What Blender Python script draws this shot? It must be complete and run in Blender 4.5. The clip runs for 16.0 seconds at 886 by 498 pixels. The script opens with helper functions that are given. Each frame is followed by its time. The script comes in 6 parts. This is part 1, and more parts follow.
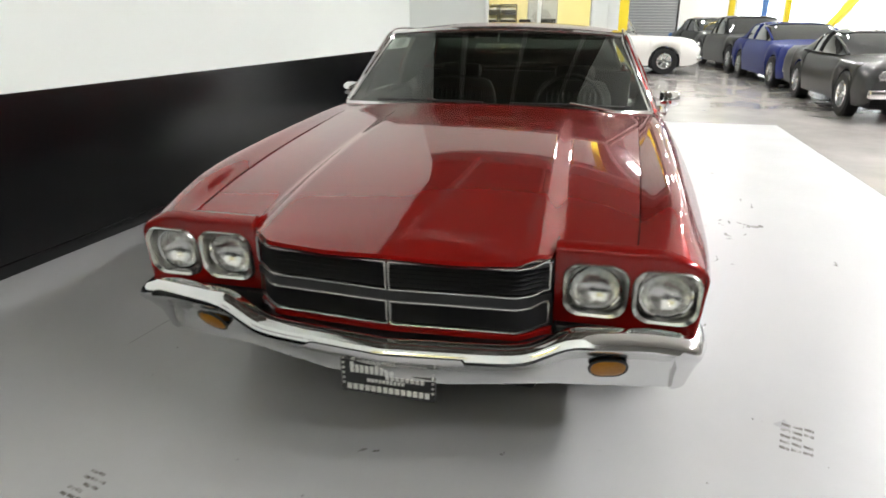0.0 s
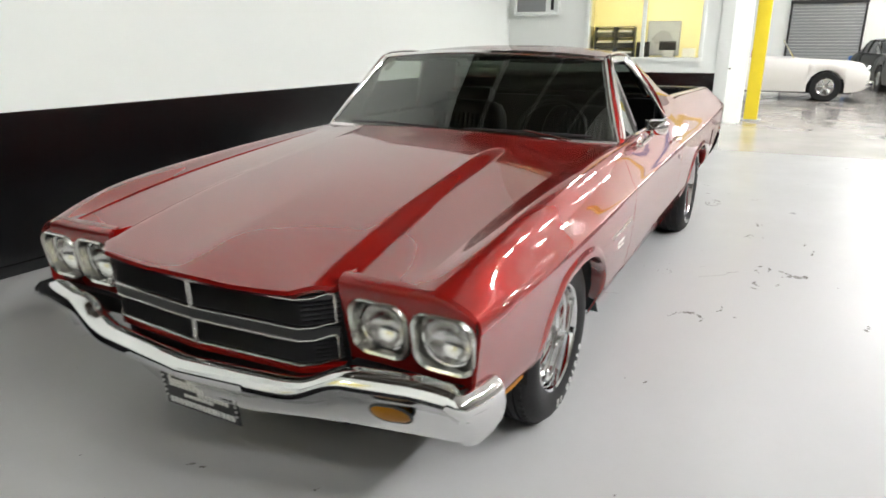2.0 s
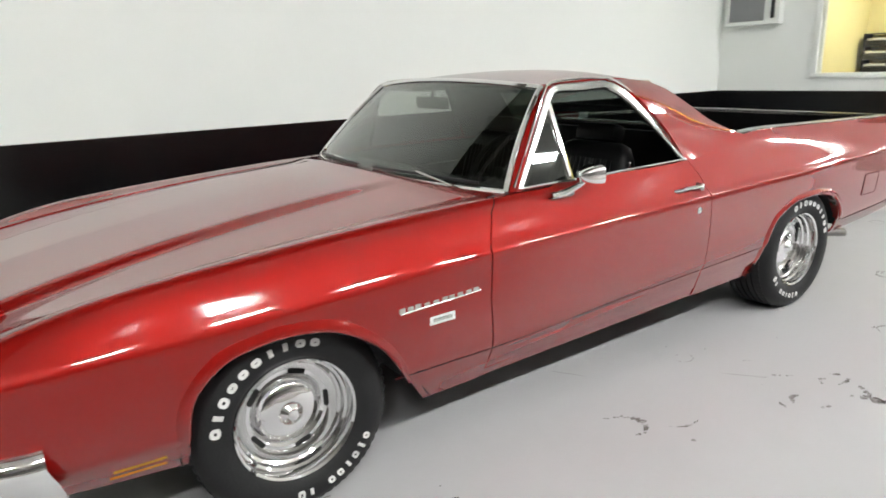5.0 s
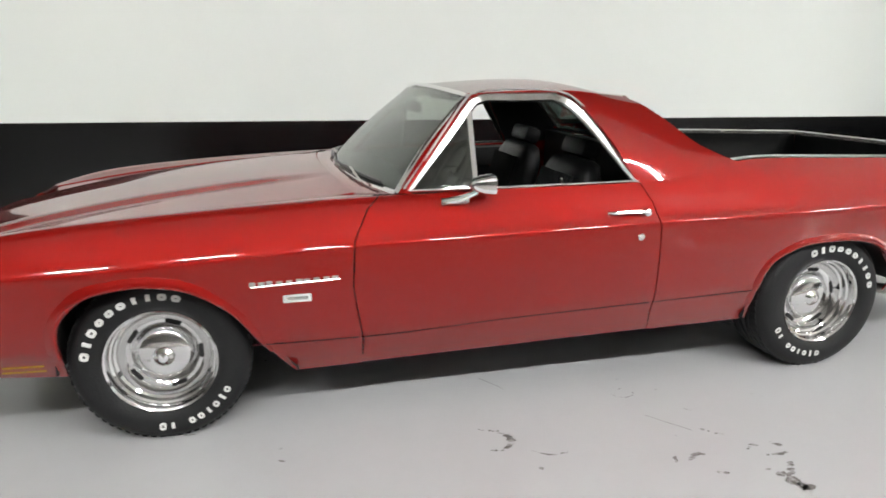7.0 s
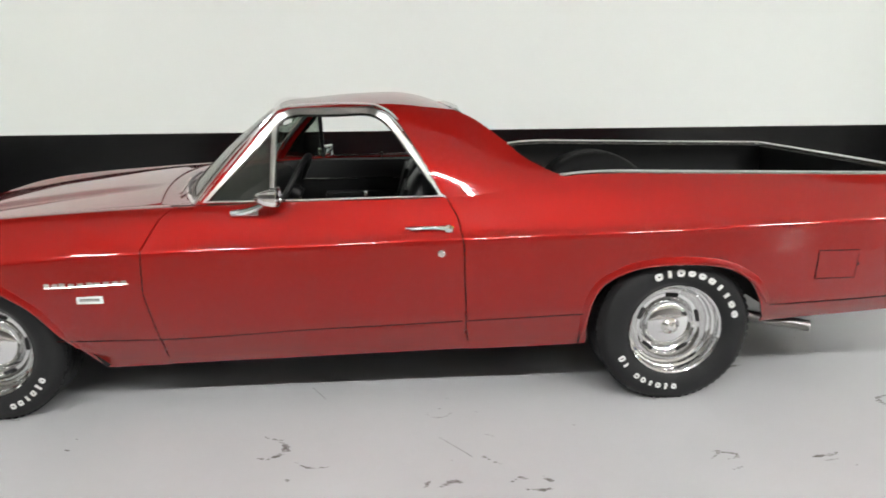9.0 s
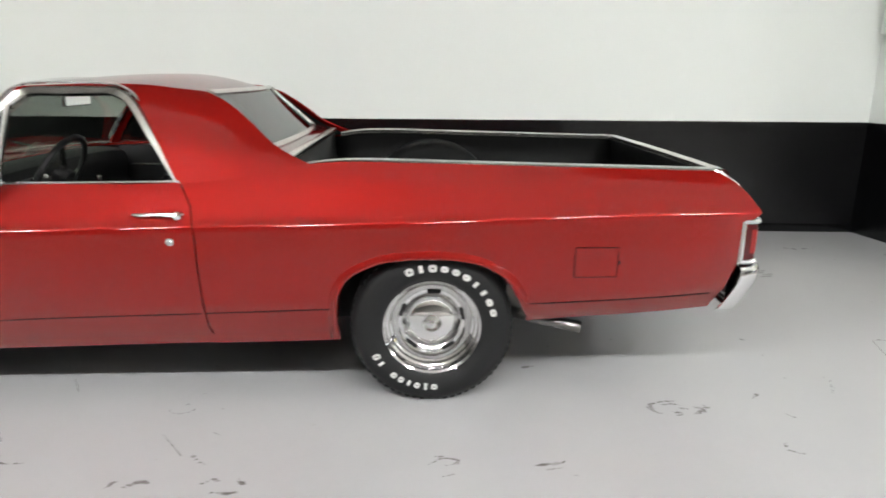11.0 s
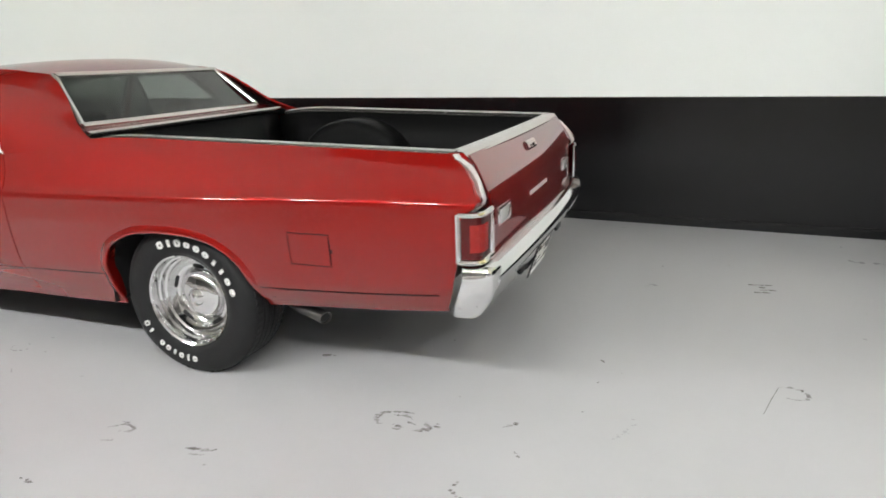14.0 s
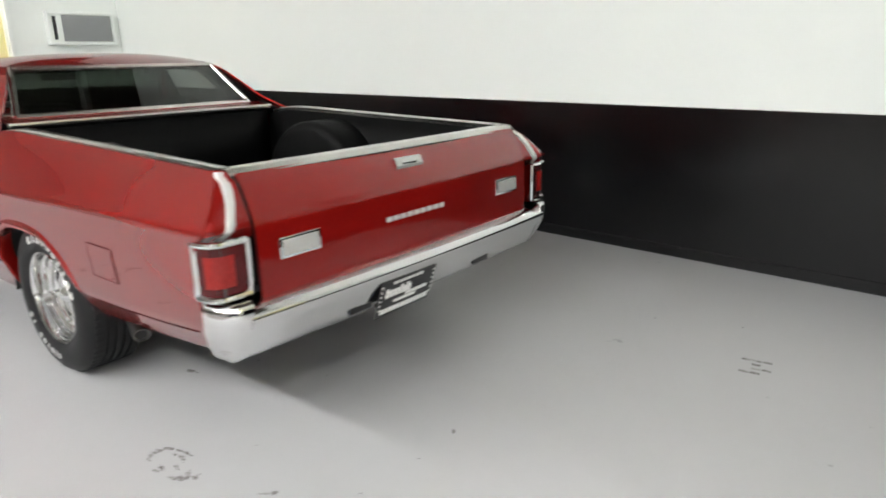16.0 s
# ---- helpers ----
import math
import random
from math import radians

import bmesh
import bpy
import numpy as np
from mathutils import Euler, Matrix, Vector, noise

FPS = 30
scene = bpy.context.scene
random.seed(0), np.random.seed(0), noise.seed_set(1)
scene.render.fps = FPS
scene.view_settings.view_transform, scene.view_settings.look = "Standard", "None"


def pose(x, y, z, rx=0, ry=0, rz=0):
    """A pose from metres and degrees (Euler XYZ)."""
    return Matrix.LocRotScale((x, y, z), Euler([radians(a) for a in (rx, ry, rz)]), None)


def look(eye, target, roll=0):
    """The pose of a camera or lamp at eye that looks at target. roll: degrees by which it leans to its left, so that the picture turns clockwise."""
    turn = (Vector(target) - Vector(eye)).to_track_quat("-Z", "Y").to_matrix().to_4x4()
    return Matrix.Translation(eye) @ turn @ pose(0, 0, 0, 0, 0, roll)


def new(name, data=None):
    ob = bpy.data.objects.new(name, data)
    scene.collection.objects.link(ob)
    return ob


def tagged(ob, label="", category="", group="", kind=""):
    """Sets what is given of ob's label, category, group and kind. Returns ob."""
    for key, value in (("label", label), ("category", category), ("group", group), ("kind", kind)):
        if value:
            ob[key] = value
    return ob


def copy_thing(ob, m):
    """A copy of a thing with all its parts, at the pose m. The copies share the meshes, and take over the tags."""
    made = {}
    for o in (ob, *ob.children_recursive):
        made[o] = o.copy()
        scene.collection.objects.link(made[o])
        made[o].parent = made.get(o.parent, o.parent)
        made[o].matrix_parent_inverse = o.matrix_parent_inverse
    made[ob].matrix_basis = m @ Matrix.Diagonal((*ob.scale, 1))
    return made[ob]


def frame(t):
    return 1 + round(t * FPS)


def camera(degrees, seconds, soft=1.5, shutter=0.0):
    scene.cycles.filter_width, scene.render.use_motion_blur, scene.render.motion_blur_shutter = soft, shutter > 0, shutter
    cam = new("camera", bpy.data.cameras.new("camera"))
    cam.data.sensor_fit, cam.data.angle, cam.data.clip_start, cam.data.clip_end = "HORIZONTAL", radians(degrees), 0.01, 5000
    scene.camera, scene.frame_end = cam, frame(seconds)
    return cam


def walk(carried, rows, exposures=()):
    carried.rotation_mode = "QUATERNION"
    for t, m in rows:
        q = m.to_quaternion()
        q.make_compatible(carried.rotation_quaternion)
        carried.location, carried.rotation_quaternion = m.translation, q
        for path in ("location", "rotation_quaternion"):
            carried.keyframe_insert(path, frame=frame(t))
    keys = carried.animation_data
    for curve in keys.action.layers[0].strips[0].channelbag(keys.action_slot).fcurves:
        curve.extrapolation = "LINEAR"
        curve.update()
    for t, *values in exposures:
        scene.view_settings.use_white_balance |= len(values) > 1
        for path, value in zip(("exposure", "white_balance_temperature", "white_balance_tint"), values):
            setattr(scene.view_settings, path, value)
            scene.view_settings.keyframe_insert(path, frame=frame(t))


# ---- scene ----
import functools

cam = camera(68.07, 16.0, 1.7, 0.5)
PATH = [
    (0, (-2.635, -0.598, 1.384), (-0.803, -0.151, 0.718), 0.32),
    (0.5, (-2.486, -0.770, 1.395), (-0.659, -0.278, 0.746), -0.03),
    (1, (-2.400, -0.991, 1.394), (-0.593, -0.374, 0.800), -0.78),
    (1.5, (-2.340, -1.322, 1.409), (-0.623, -0.496, 0.800), 0.26),
    (2, (-2.167, -1.565, 1.385), (-0.489, -0.661, 0.779), -0.06),
    (2.5, (-1.938, -1.776, 1.400), (-0.328, -0.746, 0.811), -0.93),
    (3, (-1.718, -2.044, 1.403), (-0.263, -0.793, 0.838), -0.12),
    (3.5, (-1.483, -2.301, 1.402), (-0.134, -0.944, 0.822), -0.02),
    (4, (-1.177, -2.437, 1.395), (0.088, -0.996, 0.828), 0.80),
    (4.2, (-1.067, -2.497, 1.397), (0.174, -1.032, 0.839), -0.34),
    (6.3, (0.120, -3.136, 1.383), (0.789, -1.318, 0.889), 0.76),
    (6.5, (0.247, -3.237, 1.378), (0.851, -1.393, 0.891), 1.02),
    (7, (0.483, -3.352, 1.386), (0.945, -1.476, 0.868), 0.27),
    (7.5, (0.803, -3.384, 1.383), (1.233, -1.499, 0.870), 0.70),
    (8, (1.114, -3.438, 1.389), (1.432, -1.518, 0.927), -0.58),
    (8.5, (1.483, -3.539, 1.403), (1.622, -1.599, 0.938), 0.65),
    (8.7, (1.623, -3.544, 1.406), (1.729, -1.607, 0.919), -0.44),
    (10.8, (2.773, -3.487, 1.368), (2.797, -1.552, 0.860), -0.11),
    (11, (2.897, -3.459, 1.361), (2.967, -1.527, 0.847), 0.38),
    (11.5, (3.267, -3.425, 1.351), (3.242, -1.480, 0.885), -0.46),
    (12, (3.657, -3.431, 1.363), (3.518, -1.498, 0.867), -0.99),
    (12.5, (3.990, -3.326, 1.346), (3.748, -1.405, 0.842), -1.04),
    (13, (4.307, -3.195, 1.354), (4.011, -1.279, 0.862), -2.22),
    (13.5, (4.661, -3.117, 1.336), (4.116, -1.268, 0.801), 0.15),
    (14, (4.923, -2.963, 1.310), (4.227, -1.174, 0.750), -1.67),
    (14.5, (5.161, -2.728, 1.315), (4.339, -0.988, 0.771), -1.37),
    (15, (5.429, -2.490, 1.313), (4.426, -0.840, 0.792), -1.99),
    (15.5, (5.686, -2.244, 1.318), (4.530, -0.713, 0.753), -1.91),
    (16, (5.903, -1.910, 1.311), (4.700, -0.414, 0.747), -0.82),
]
EXPOSURES = [(0.0, 0.06), (4.2, -0.02), (6.3, -0.08), (8.7, -0.06), (10.8, -0.10), (13.5, -0.08), (15.0, -0.08), (16.0, 0.0)]
walk(cam, [(t, look(eye, target, roll)) for t, eye, target, roll in PATH], EXPOSURES)

# ---- light ----
world = bpy.data.worlds.new("world")
scene.world = world
world.use_nodes = True
world.node_tree.nodes["Background"].inputs[0].default_value = (0.9, 0.95, 1.0, 1)
world.node_tree.nodes["Background"].inputs[1].default_value = 0.05


# ---- materials ----
def material(name, color, rough=0.5, metal=0.0, coat=0.0, vary=0.0, scale=8.0, bump=0.0, bscale=60.0, rvary=0.0, coat_rough=0.03, spec=0.5):
    """Principled surface with colour variation, roughness variation and fine relief."""
    m = bpy.data.materials.new(name)
    m.use_nodes = True
    nt = m.node_tree
    p = nt.nodes["Principled BSDF"]
    p.inputs["Base Color"].default_value = (*color, 1)
    p.inputs["Roughness"].default_value = rough
    p.inputs["Metallic"].default_value = metal
    p.inputs["Coat Weight"].default_value = coat
    p.inputs["Coat Roughness"].default_value = coat_rough
    p.inputs["Specular IOR Level"].default_value = spec
    p.inputs["Coat IOR"].default_value = 1.58
    tc = nt.nodes.new("ShaderNodeTexCoord")
    if vary or rvary:
        n1 = nt.nodes.new("ShaderNodeTexNoise")
        n1.inputs["Scale"].default_value = scale
        n1.inputs["Detail"].default_value = 6
        n1.inputs["Roughness"].default_value = 0.65
        nt.links.new(tc.outputs["Object"], n1.inputs["Vector"])
        if vary:
            mix = nt.nodes.new("ShaderNodeMix")
            mix.data_type = "RGBA"
            mix.inputs["A"].default_value = (*[c * (1 - vary) for c in color], 1)
            mix.inputs["B"].default_value = (*[min(1, c * (1 + vary)) for c in color], 1)
            nt.links.new(n1.outputs["Fac"], mix.inputs["Factor"])
            nt.links.new(mix.outputs["Result"], p.inputs["Base Color"])
        if rvary:
            mr = nt.nodes.new("ShaderNodeMapRange")
            mr.inputs["From Min"].default_value = 0.3
            mr.inputs["From Max"].default_value = 0.7
            mr.inputs["To Min"].default_value = max(0.0, rough - rvary)
            mr.inputs["To Max"].default_value = min(1.0, rough + rvary)
            nt.links.new(n1.outputs["Fac"], mr.inputs["Value"])
            nt.links.new(mr.outputs["Result"], p.inputs["Roughness"])
    if bump:
        n2 = nt.nodes.new("ShaderNodeTexNoise")
        n2.inputs["Scale"].default_value = bscale
        n2.inputs["Detail"].default_value = 4
        nt.links.new(tc.outputs["Object"], n2.inputs["Vector"])
        b = nt.nodes.new("ShaderNodeBump")
        b.inputs["Strength"].default_value = bump
        b.inputs["Distance"].default_value = 0.01
        nt.links.new(n2.outputs["Fac"], b.inputs["Height"])
        nt.links.new(b.outputs["Normal"], p.inputs["Normal"])
    return m


def glass(name, tint, ior=1.5):
    m = bpy.data.materials.new(name)
    m.use_nodes = True
    nt = m.node_tree
    nt.nodes.remove(nt.nodes["Principled BSDF"])
    out = nt.nodes["Material Output"]
    tr = nt.nodes.new("ShaderNodeBsdfTransparent")
    tr.inputs[0].default_value = (*tint, 1)
    gl = nt.nodes.new("ShaderNodeBsdfGlossy")
    gl.inputs["Roughness"].default_value = 0.02
    lw = nt.nodes.new("ShaderNodeLayerWeight")
    lw.inputs["Blend"].default_value = 0.5
    pw = nt.nodes.new("ShaderNodeMath")
    pw.operation = "POWER"
    pw.inputs[1].default_value = 3.2
    nt.links.new(lw.outputs["Facing"], pw.inputs[0])
    fr = nt.nodes.new("ShaderNodeMath")
    fr.operation = "MULTIPLY_ADD"
    f0 = ((ior - 1) / (ior + 1)) ** 2
    fr.inputs[1].default_value = 0.8 - f0
    fr.inputs[2].default_value = f0
    nt.links.new(pw.outputs[0], fr.inputs[0])
    mx = nt.nodes.new("ShaderNodeMixShader")
    nt.links.new(fr.outputs[0], mx.inputs[0])
    nt.links.new(tr.outputs[0], mx.inputs[1])
    nt.links.new(gl.outputs[0], mx.inputs[2])
    nt.links.new(mx.outputs[0], out.inputs[0])
    return m


def lamp_material(name, color, strength):
    m = bpy.data.materials.new(name)
    m.use_nodes = True
    p = m.node_tree.nodes["Principled BSDF"]
    p.inputs["Base Color"].default_value = (*color, 1)
    p.inputs["Emission Color"].default_value = (*color, 1)
    p.inputs["Emission Strength"].default_value = strength
    return m


def gloss_paint(name, color, base=0.045, rise=0.86, power=2.4):
    """Waxed metallic paint: coloured flake under a clear gloss that grows towards grazing views."""
    m = material(name, color, 0.42, metal=0.35, vary=0.03, scale=3.0, spec=0.0)
    nt = m.node_tree
    lw = nt.nodes.new("ShaderNodeLayerWeight")
    lw.inputs["Blend"].default_value = 0.5
    pw = nt.nodes.new("ShaderNodeMath")
    pw.operation = "POWER"
    pw.inputs[1].default_value = power
    nt.links.new(lw.outputs["Facing"], pw.inputs[0])
    ma = nt.nodes.new("ShaderNodeMath")
    ma.operation = "MULTIPLY_ADD"
    ma.inputs[1].default_value = rise
    ma.inputs[2].default_value = base
    nt.links.new(pw.outputs[0], ma.inputs[0])
    gl = nt.nodes.new("ShaderNodeBsdfGlossy")
    gl.inputs["Roughness"].default_value = 0.02
    haze = nt.nodes.new("ShaderNodeBsdfGlossy")
    haze.inputs["Roughness"].default_value = 0.08
    coat = nt.nodes.new("ShaderNodeMixShader")
    coat.inputs[0].default_value = 0.36
    nt.links.new(gl.outputs[0], coat.inputs[1])
    nt.links.new(haze.outputs[0], coat.inputs[2])
    mx = nt.nodes.new("ShaderNodeMixShader")
    nt.links.new(ma.outputs[0], mx.inputs[0])
    nt.links.new(nt.nodes["Principled BSDF"].outputs[0], mx.inputs[1])
    nt.links.new(coat.outputs[0], mx.inputs[2])
    nt.links.new(mx.outputs[0], nt.nodes["Material Output"].inputs[0])
    return m


RED = gloss_paint("red_paint", (0.24, 0.0066, 0.0049))
CHROME = material("chrome", (0.78, 0.78, 0.78), 0.07, metal=1.0, rvary=0.03, scale=20)
BRUSHED = material("brushed_trim", (0.66, 0.65, 0.62), 0.22, metal=1.0, rvary=0.06, scale=30)
GRILLE = material("grille_black", (0.012, 0.012, 0.013), 0.4, vary=0.2, scale=30)
SLATBLACK = material("slat_black", (0.035, 0.035, 0.037), 0.32, vary=0.2, scale=30)
EMBLEM = material("aged_emblem_metal", (0.42, 0.40, 0.37), 0.35, metal=0.7, vary=0.3, scale=60)
SATIN = material("satin_silver", (0.62, 0.62, 0.60), 0.32, metal=0.35, vary=0.06, scale=40)
BLACK = material("underbody_black", (0.006, 0.006, 0.006), 0.8, vary=0.3, scale=20)
RUBBER = material("tyre_rubber", (0.010, 0.010, 0.0105), 0.6, vary=0.25, scale=14, bump=0.15, bscale=90, spec=0.3)
PLATEWHITE = material("plate_print_white", (0.78, 0.78, 0.76), 0.5)
# Pipe chrome with the shade under the body put into its colour.
PIPE = material("shaded_pipe_metal", (0.22, 0.21, 0.20), 0.3, metal=1.0, vary=0.2, scale=20)
LETTER = material("tyre_letter_white", (0.62, 0.62, 0.60), 0.6, vary=0.1, scale=40)
VINYL = material("black_vinyl", (0.006, 0.006, 0.0062), 0.45, vary=0.2, scale=25, bump=0.2, bscale=220, spec=0.3)
BEDBLACK = material("bed_liner_black", (0.003, 0.003, 0.003), 0.45, vary=0.3, scale=18, bump=0.3, bscale=180, spec=0.09)
GLASS = glass("window_glass", (0.62, 0.66, 0.62), 1.8)
REARGLASS = glass("dark_tinted_glass", (0.40, 0.43, 0.41), 1.6)
LENS = glass("lamp_lens", (0.92, 0.92, 0.92), 1.5)
AMBER = material("amber_lens", (0.34, 0.14, 0.004), 0.35, vary=0.3, scale=80, spec=0.12)
REDLENS = material("red_lens", (0.06, 0.004, 0.005), 0.15, vary=0.3, scale=60)
REDCORE = material("red_lens_core", (0.24, 0.012, 0.010), 0.2, vary=0.3, scale=90, bump=0.3, bscale=160)
REFLECTOR = material("lamp_reflector", (0.86, 0.86, 0.86), 0.17, metal=1.0, bump=0.2, bscale=45)
WHITELENS = material("white_lens", (0.42, 0.42, 0.40), 0.2, coat=1.0, vary=0.1, scale=60)
WALLWHITE = material("white_wall_paint", (0.85, 0.88, 0.845), 0.55, vary=0.025, scale=1.3, bump=0.06, bscale=35)
WALLBLACK = material("black_wall_paint", (0.0016, 0.0016, 0.002), 0.24, vary=0.5, scale=2.2, bump=0.02, bscale=9, spec=0.6)
FLOORGREY = material("grey_painted_floor", (0.405, 0.405, 0.408), 0.36, vary=0.10, scale=1.6, bump=0.03, bscale=14, rvary=0.10, spec=0.36)
CONCRETE = material("polished_concrete", (0.36, 0.335, 0.315), 0.16, vary=0.22, scale=1.1, bump=0.01, bscale=30, rvary=0.07)
SCUFF = material("floor_scuff", (0.20, 0.19, 0.18), 0.6, vary=0.4, scale=30)
ramp = SCUFF.node_tree.nodes.new("ShaderNodeValToRGB")
ramp.color_ramp.elements[0].position, ramp.color_ramp.elements[0].color = 0.46, (0.11, 0.10, 0.09, 1)
ramp.color_ramp.elements[1].position, ramp.color_ramp.elements[1].color = 0.64, (0.40, 0.395, 0.39, 1)
scuff_noise = [n for n in SCUFF.node_tree.nodes if n.type == "TEX_NOISE"][0]
SCUFF.node_tree.links.new(scuff_noise.outputs["Fac"], ramp.inputs["Fac"])
SCUFF.node_tree.links.new(ramp.outputs["Color"], SCUFF.node_tree.nodes["Principled BSDF"].inputs["Base Color"])
BAYCEIL = material("ceiling_dark_grey", (0.085, 0.07, 0.055), 0.7, vary=0.1, scale=1.5)
HALLCEIL = material("ceiling_pale_fill", (0.78, 0.78, 0.75), 0.7, vary=0.05, scale=1.5)
CEIL = material("ceiling_white", (0.72, 0.72, 0.70), 0.7, vary=0.03, scale=2)
HALLWALL = material("hall_wall_grey", (0.30, 0.29, 0.275), 0.7, vary=0.12, scale=0.8)
OFFICE = material("office_yellow_paint", (0.84, 0.75, 0.38), 0.6, vary=0.03, scale=2)
YELLOW = material("yellow_steel_paint", (0.75, 0.58, 0.02), 0.45, vary=0.1, scale=5)
GREYMETAL = material("grey_metal_paint", (0.30, 0.31, 0.31), 0.5, vary=0.08, scale=6)
TUBE = lamp_material("lamp_diffuser", (0.975, 0.98, 0.975), 410.0)
# Dimmer copy for the far lamps, so they fill the car's shadow less.
FARTUBE = lamp_material("dim_lamp_diffuser", (0.975, 0.98, 0.975), 230.0)
SEAMCREASE = material("dark_seam_and_crease_shade", (0.03, 0.004, 0.004), 0.8, spec=0.05)
SEATVINYL = material("seat_vinyl", (0.006, 0.006, 0.0063), 0.36, vary=0.2, scale=30, bump=0.2, bscale=240, spec=0.2)
ROOMFILL = lamp_material("room_fill_diffuser", (1.0, 0.95, 0.85), 40.0)
PANEGLOW = lamp_material("glowing_pane", (0.95, 0.98, 1.0), 12.0)
PRINTGREY = material("print_grey", (0.42, 0.43, 0.44), 0.6, vary=0.3, scale=9)
BLUESTEEL = material("blue_steel_paint", (0.06, 0.16, 0.42), 0.45, vary=0.1, scale=5)
CARGLASS = material("dark_car_glass", (0.02, 0.022, 0.022), 0.06, coat=1.0)
REDSEAT = material("red_vinyl", (0.35, 0.02, 0.02), 0.5, vary=0.1, scale=10)
WOOD = material("bench_wood", (0.34, 0.22, 0.12), 0.6, vary=0.2, scale=8)
CARTON = material("cardboard", (0.42, 0.30, 0.18), 0.75, vary=0.1, scale=10)


# ---- mesh helpers ----
def cr(xs, ys, x):
    """Smooth curve through (xs, ys)."""
    xs, ys, x = np.asarray(xs, float), np.asarray(ys, float), np.asarray(x, float)
    d = np.diff(ys) / np.diff(xs)
    m = np.empty_like(ys)
    m[0], m[-1] = d[0], d[-1]
    m[1:-1] = np.where(d[1:] * d[:-1] > 0, 2 * d[1:] * d[:-1] / (d[1:] + d[:-1] + 1e-12), 0.0)
    i = np.clip(np.searchsorted(xs, x) - 1, 0, len(xs) - 2)
    h = xs[i + 1] - xs[i]
    t = np.clip((x - xs[i]) / h, 0, 1)
    return ((2 * t**3 - 3 * t**2 + 1) * ys[i] + (t**3 - 2 * t**2 + t) * h * m[i]
            + (3 * t**2 - 2 * t**3) * ys[i + 1] + (t**3 - t**2) * h * m[i + 1])


def spline(points, n):
    """n points along a smooth curve through the given points (Catmull-Rom)."""
    p = np.asarray(points, float)
    q = np.vstack([2 * p[0] - p[1], p, 2 * p[-1] - p[-2]])
    out = []
    for u in np.linspace(0, len(p) - 1 - 1e-9, n):
        i = int(u)
        t = u - i
        a, b, c, d = q[i], q[i + 1], q[i + 2], q[i + 3]
        out.append(0.5 * (2 * b + (c - a) * t + (2 * a - 5 * b + 4 * c - d) * t * t + (3 * b - a - 3 * c + d) * t**3))
    return np.array(out)


class Mesh:
    """Collects vertices and faces of one part."""

    def __init__(self):
        self.v, self.f = [], []

    def add(self, verts, faces):
        k = len(self.v)
        self.v += [tuple(float(c) for c in p) for p in verts]
        self.f += [tuple(i + k for i in f) for f in faces]
        return self

    def grid(self, P, closed=False):
        """A sheet of quads over rows of points; closed joins the last column to the first."""
        P = np.asarray(P, float)
        r, c = P.shape[:2]
        faces = []
        for i in range(r - 1):
            for j in range(c if closed else c - 1):
                faces.append((i * c + j, i * c + (j + 1) % c, (i + 1) * c + (j + 1) % c, (i + 1) * c + j))
        return self.add(P.reshape(-1, 3), faces)

    def box(self, lo, hi, m=None, bevel=0.0):
        bm = bmesh.new()
        bmesh.ops.create_cube(bm, size=1)
        lo, hi = Vector(lo), Vector(hi)
        for v in bm.verts:
            v.co = Vector([lo[i] + (v.co[i] + 0.5) * (hi[i] - lo[i]) for i in range(3)])
        if bevel:
            bmesh.ops.bevel(bm, geom=bm.edges[:], offset=bevel, segments=2, affect="EDGES", profile=0.6)
        return self.bm(bm, m)

    def bm(self, bm, m=None):
        if m is not None:
            bm.transform(m)
        bm.verts.index_update()
        self.add([v.co for v in bm.verts], [[v.index for v in f.verts] for f in bm.faces])
        bm.free()
        return self

    def revolve(self, profile, n=48, axis="y", centre=(0, 0, 0), close=False):
        """Turns (radius, along) pairs round an axis."""
        a = np.linspace(0, 2 * math.pi, n, endpoint=False)
        P = []
        for r, h in profile:
            if axis == "y":
                P.append(np.stack([r * np.cos(a), np.full(n, h), r * np.sin(a)], 1))
            elif axis == "x":
                P.append(np.stack([np.full(n, h), r * np.cos(a), r * np.sin(a)], 1))
            else:
                P.append(np.stack([r * np.cos(a), r * np.sin(a), np.full(n, h)], 1))
        return self.grid(np.array(P) + np.array(centre), closed=True)

    def tube(self, path, radius, n=8, caps=True, flat=1.0, up=(0, 0, 1)):
        """A rod along a path; flat squeezes it along the given up direction."""
        p = np.asarray(path, float)
        t = np.gradient(p, axis=0)
        t /= np.linalg.norm(t, axis=1, keepdims=True) + 1e-12
        up = np.asarray(up, float)
        side = np.cross(t, up)
        bad = np.linalg.norm(side, axis=1) < 1e-3
        side[bad] = np.cross(t[bad], (1, 0.01, 0))
        side /= np.linalg.norm(side, axis=1, keepdims=True)
        nor = np.cross(side, t)
        a = np.linspace(0, 2 * math.pi, n, endpoint=False)
        rr = np.broadcast_to(np.asarray(radius, float), (len(p),))
        P = p[:, None] + rr[:, None, None] * (np.cos(a)[None, :, None] * side[:, None] + flat * np.sin(a)[None, :, None] * nor[:, None])
        k = len(self.v)
        self.grid(P, closed=True)
        if caps:
            m = len(p)
            self.f.append(tuple(k + j for j in range(n))[::-1])
            self.f.append(tuple(k + (m - 1) * n + j for j in range(n)))
        return self

    def sweep(self, path, profile, out, up=None, closed=False):
        """Moves a profile of (out, up) offsets along a path; out and up are directions, one or per point."""
        p = np.asarray(path, float)
        o = np.broadcast_to(np.asarray(out, float), p.shape)
        u = np.broadcast_to(np.asarray(up if up is not None else (0, 0, 1), float), p.shape)
        P = np.array([[q + a * oo + b * uu for a, b in profile] for q, oo, uu in zip(p, o, u)])
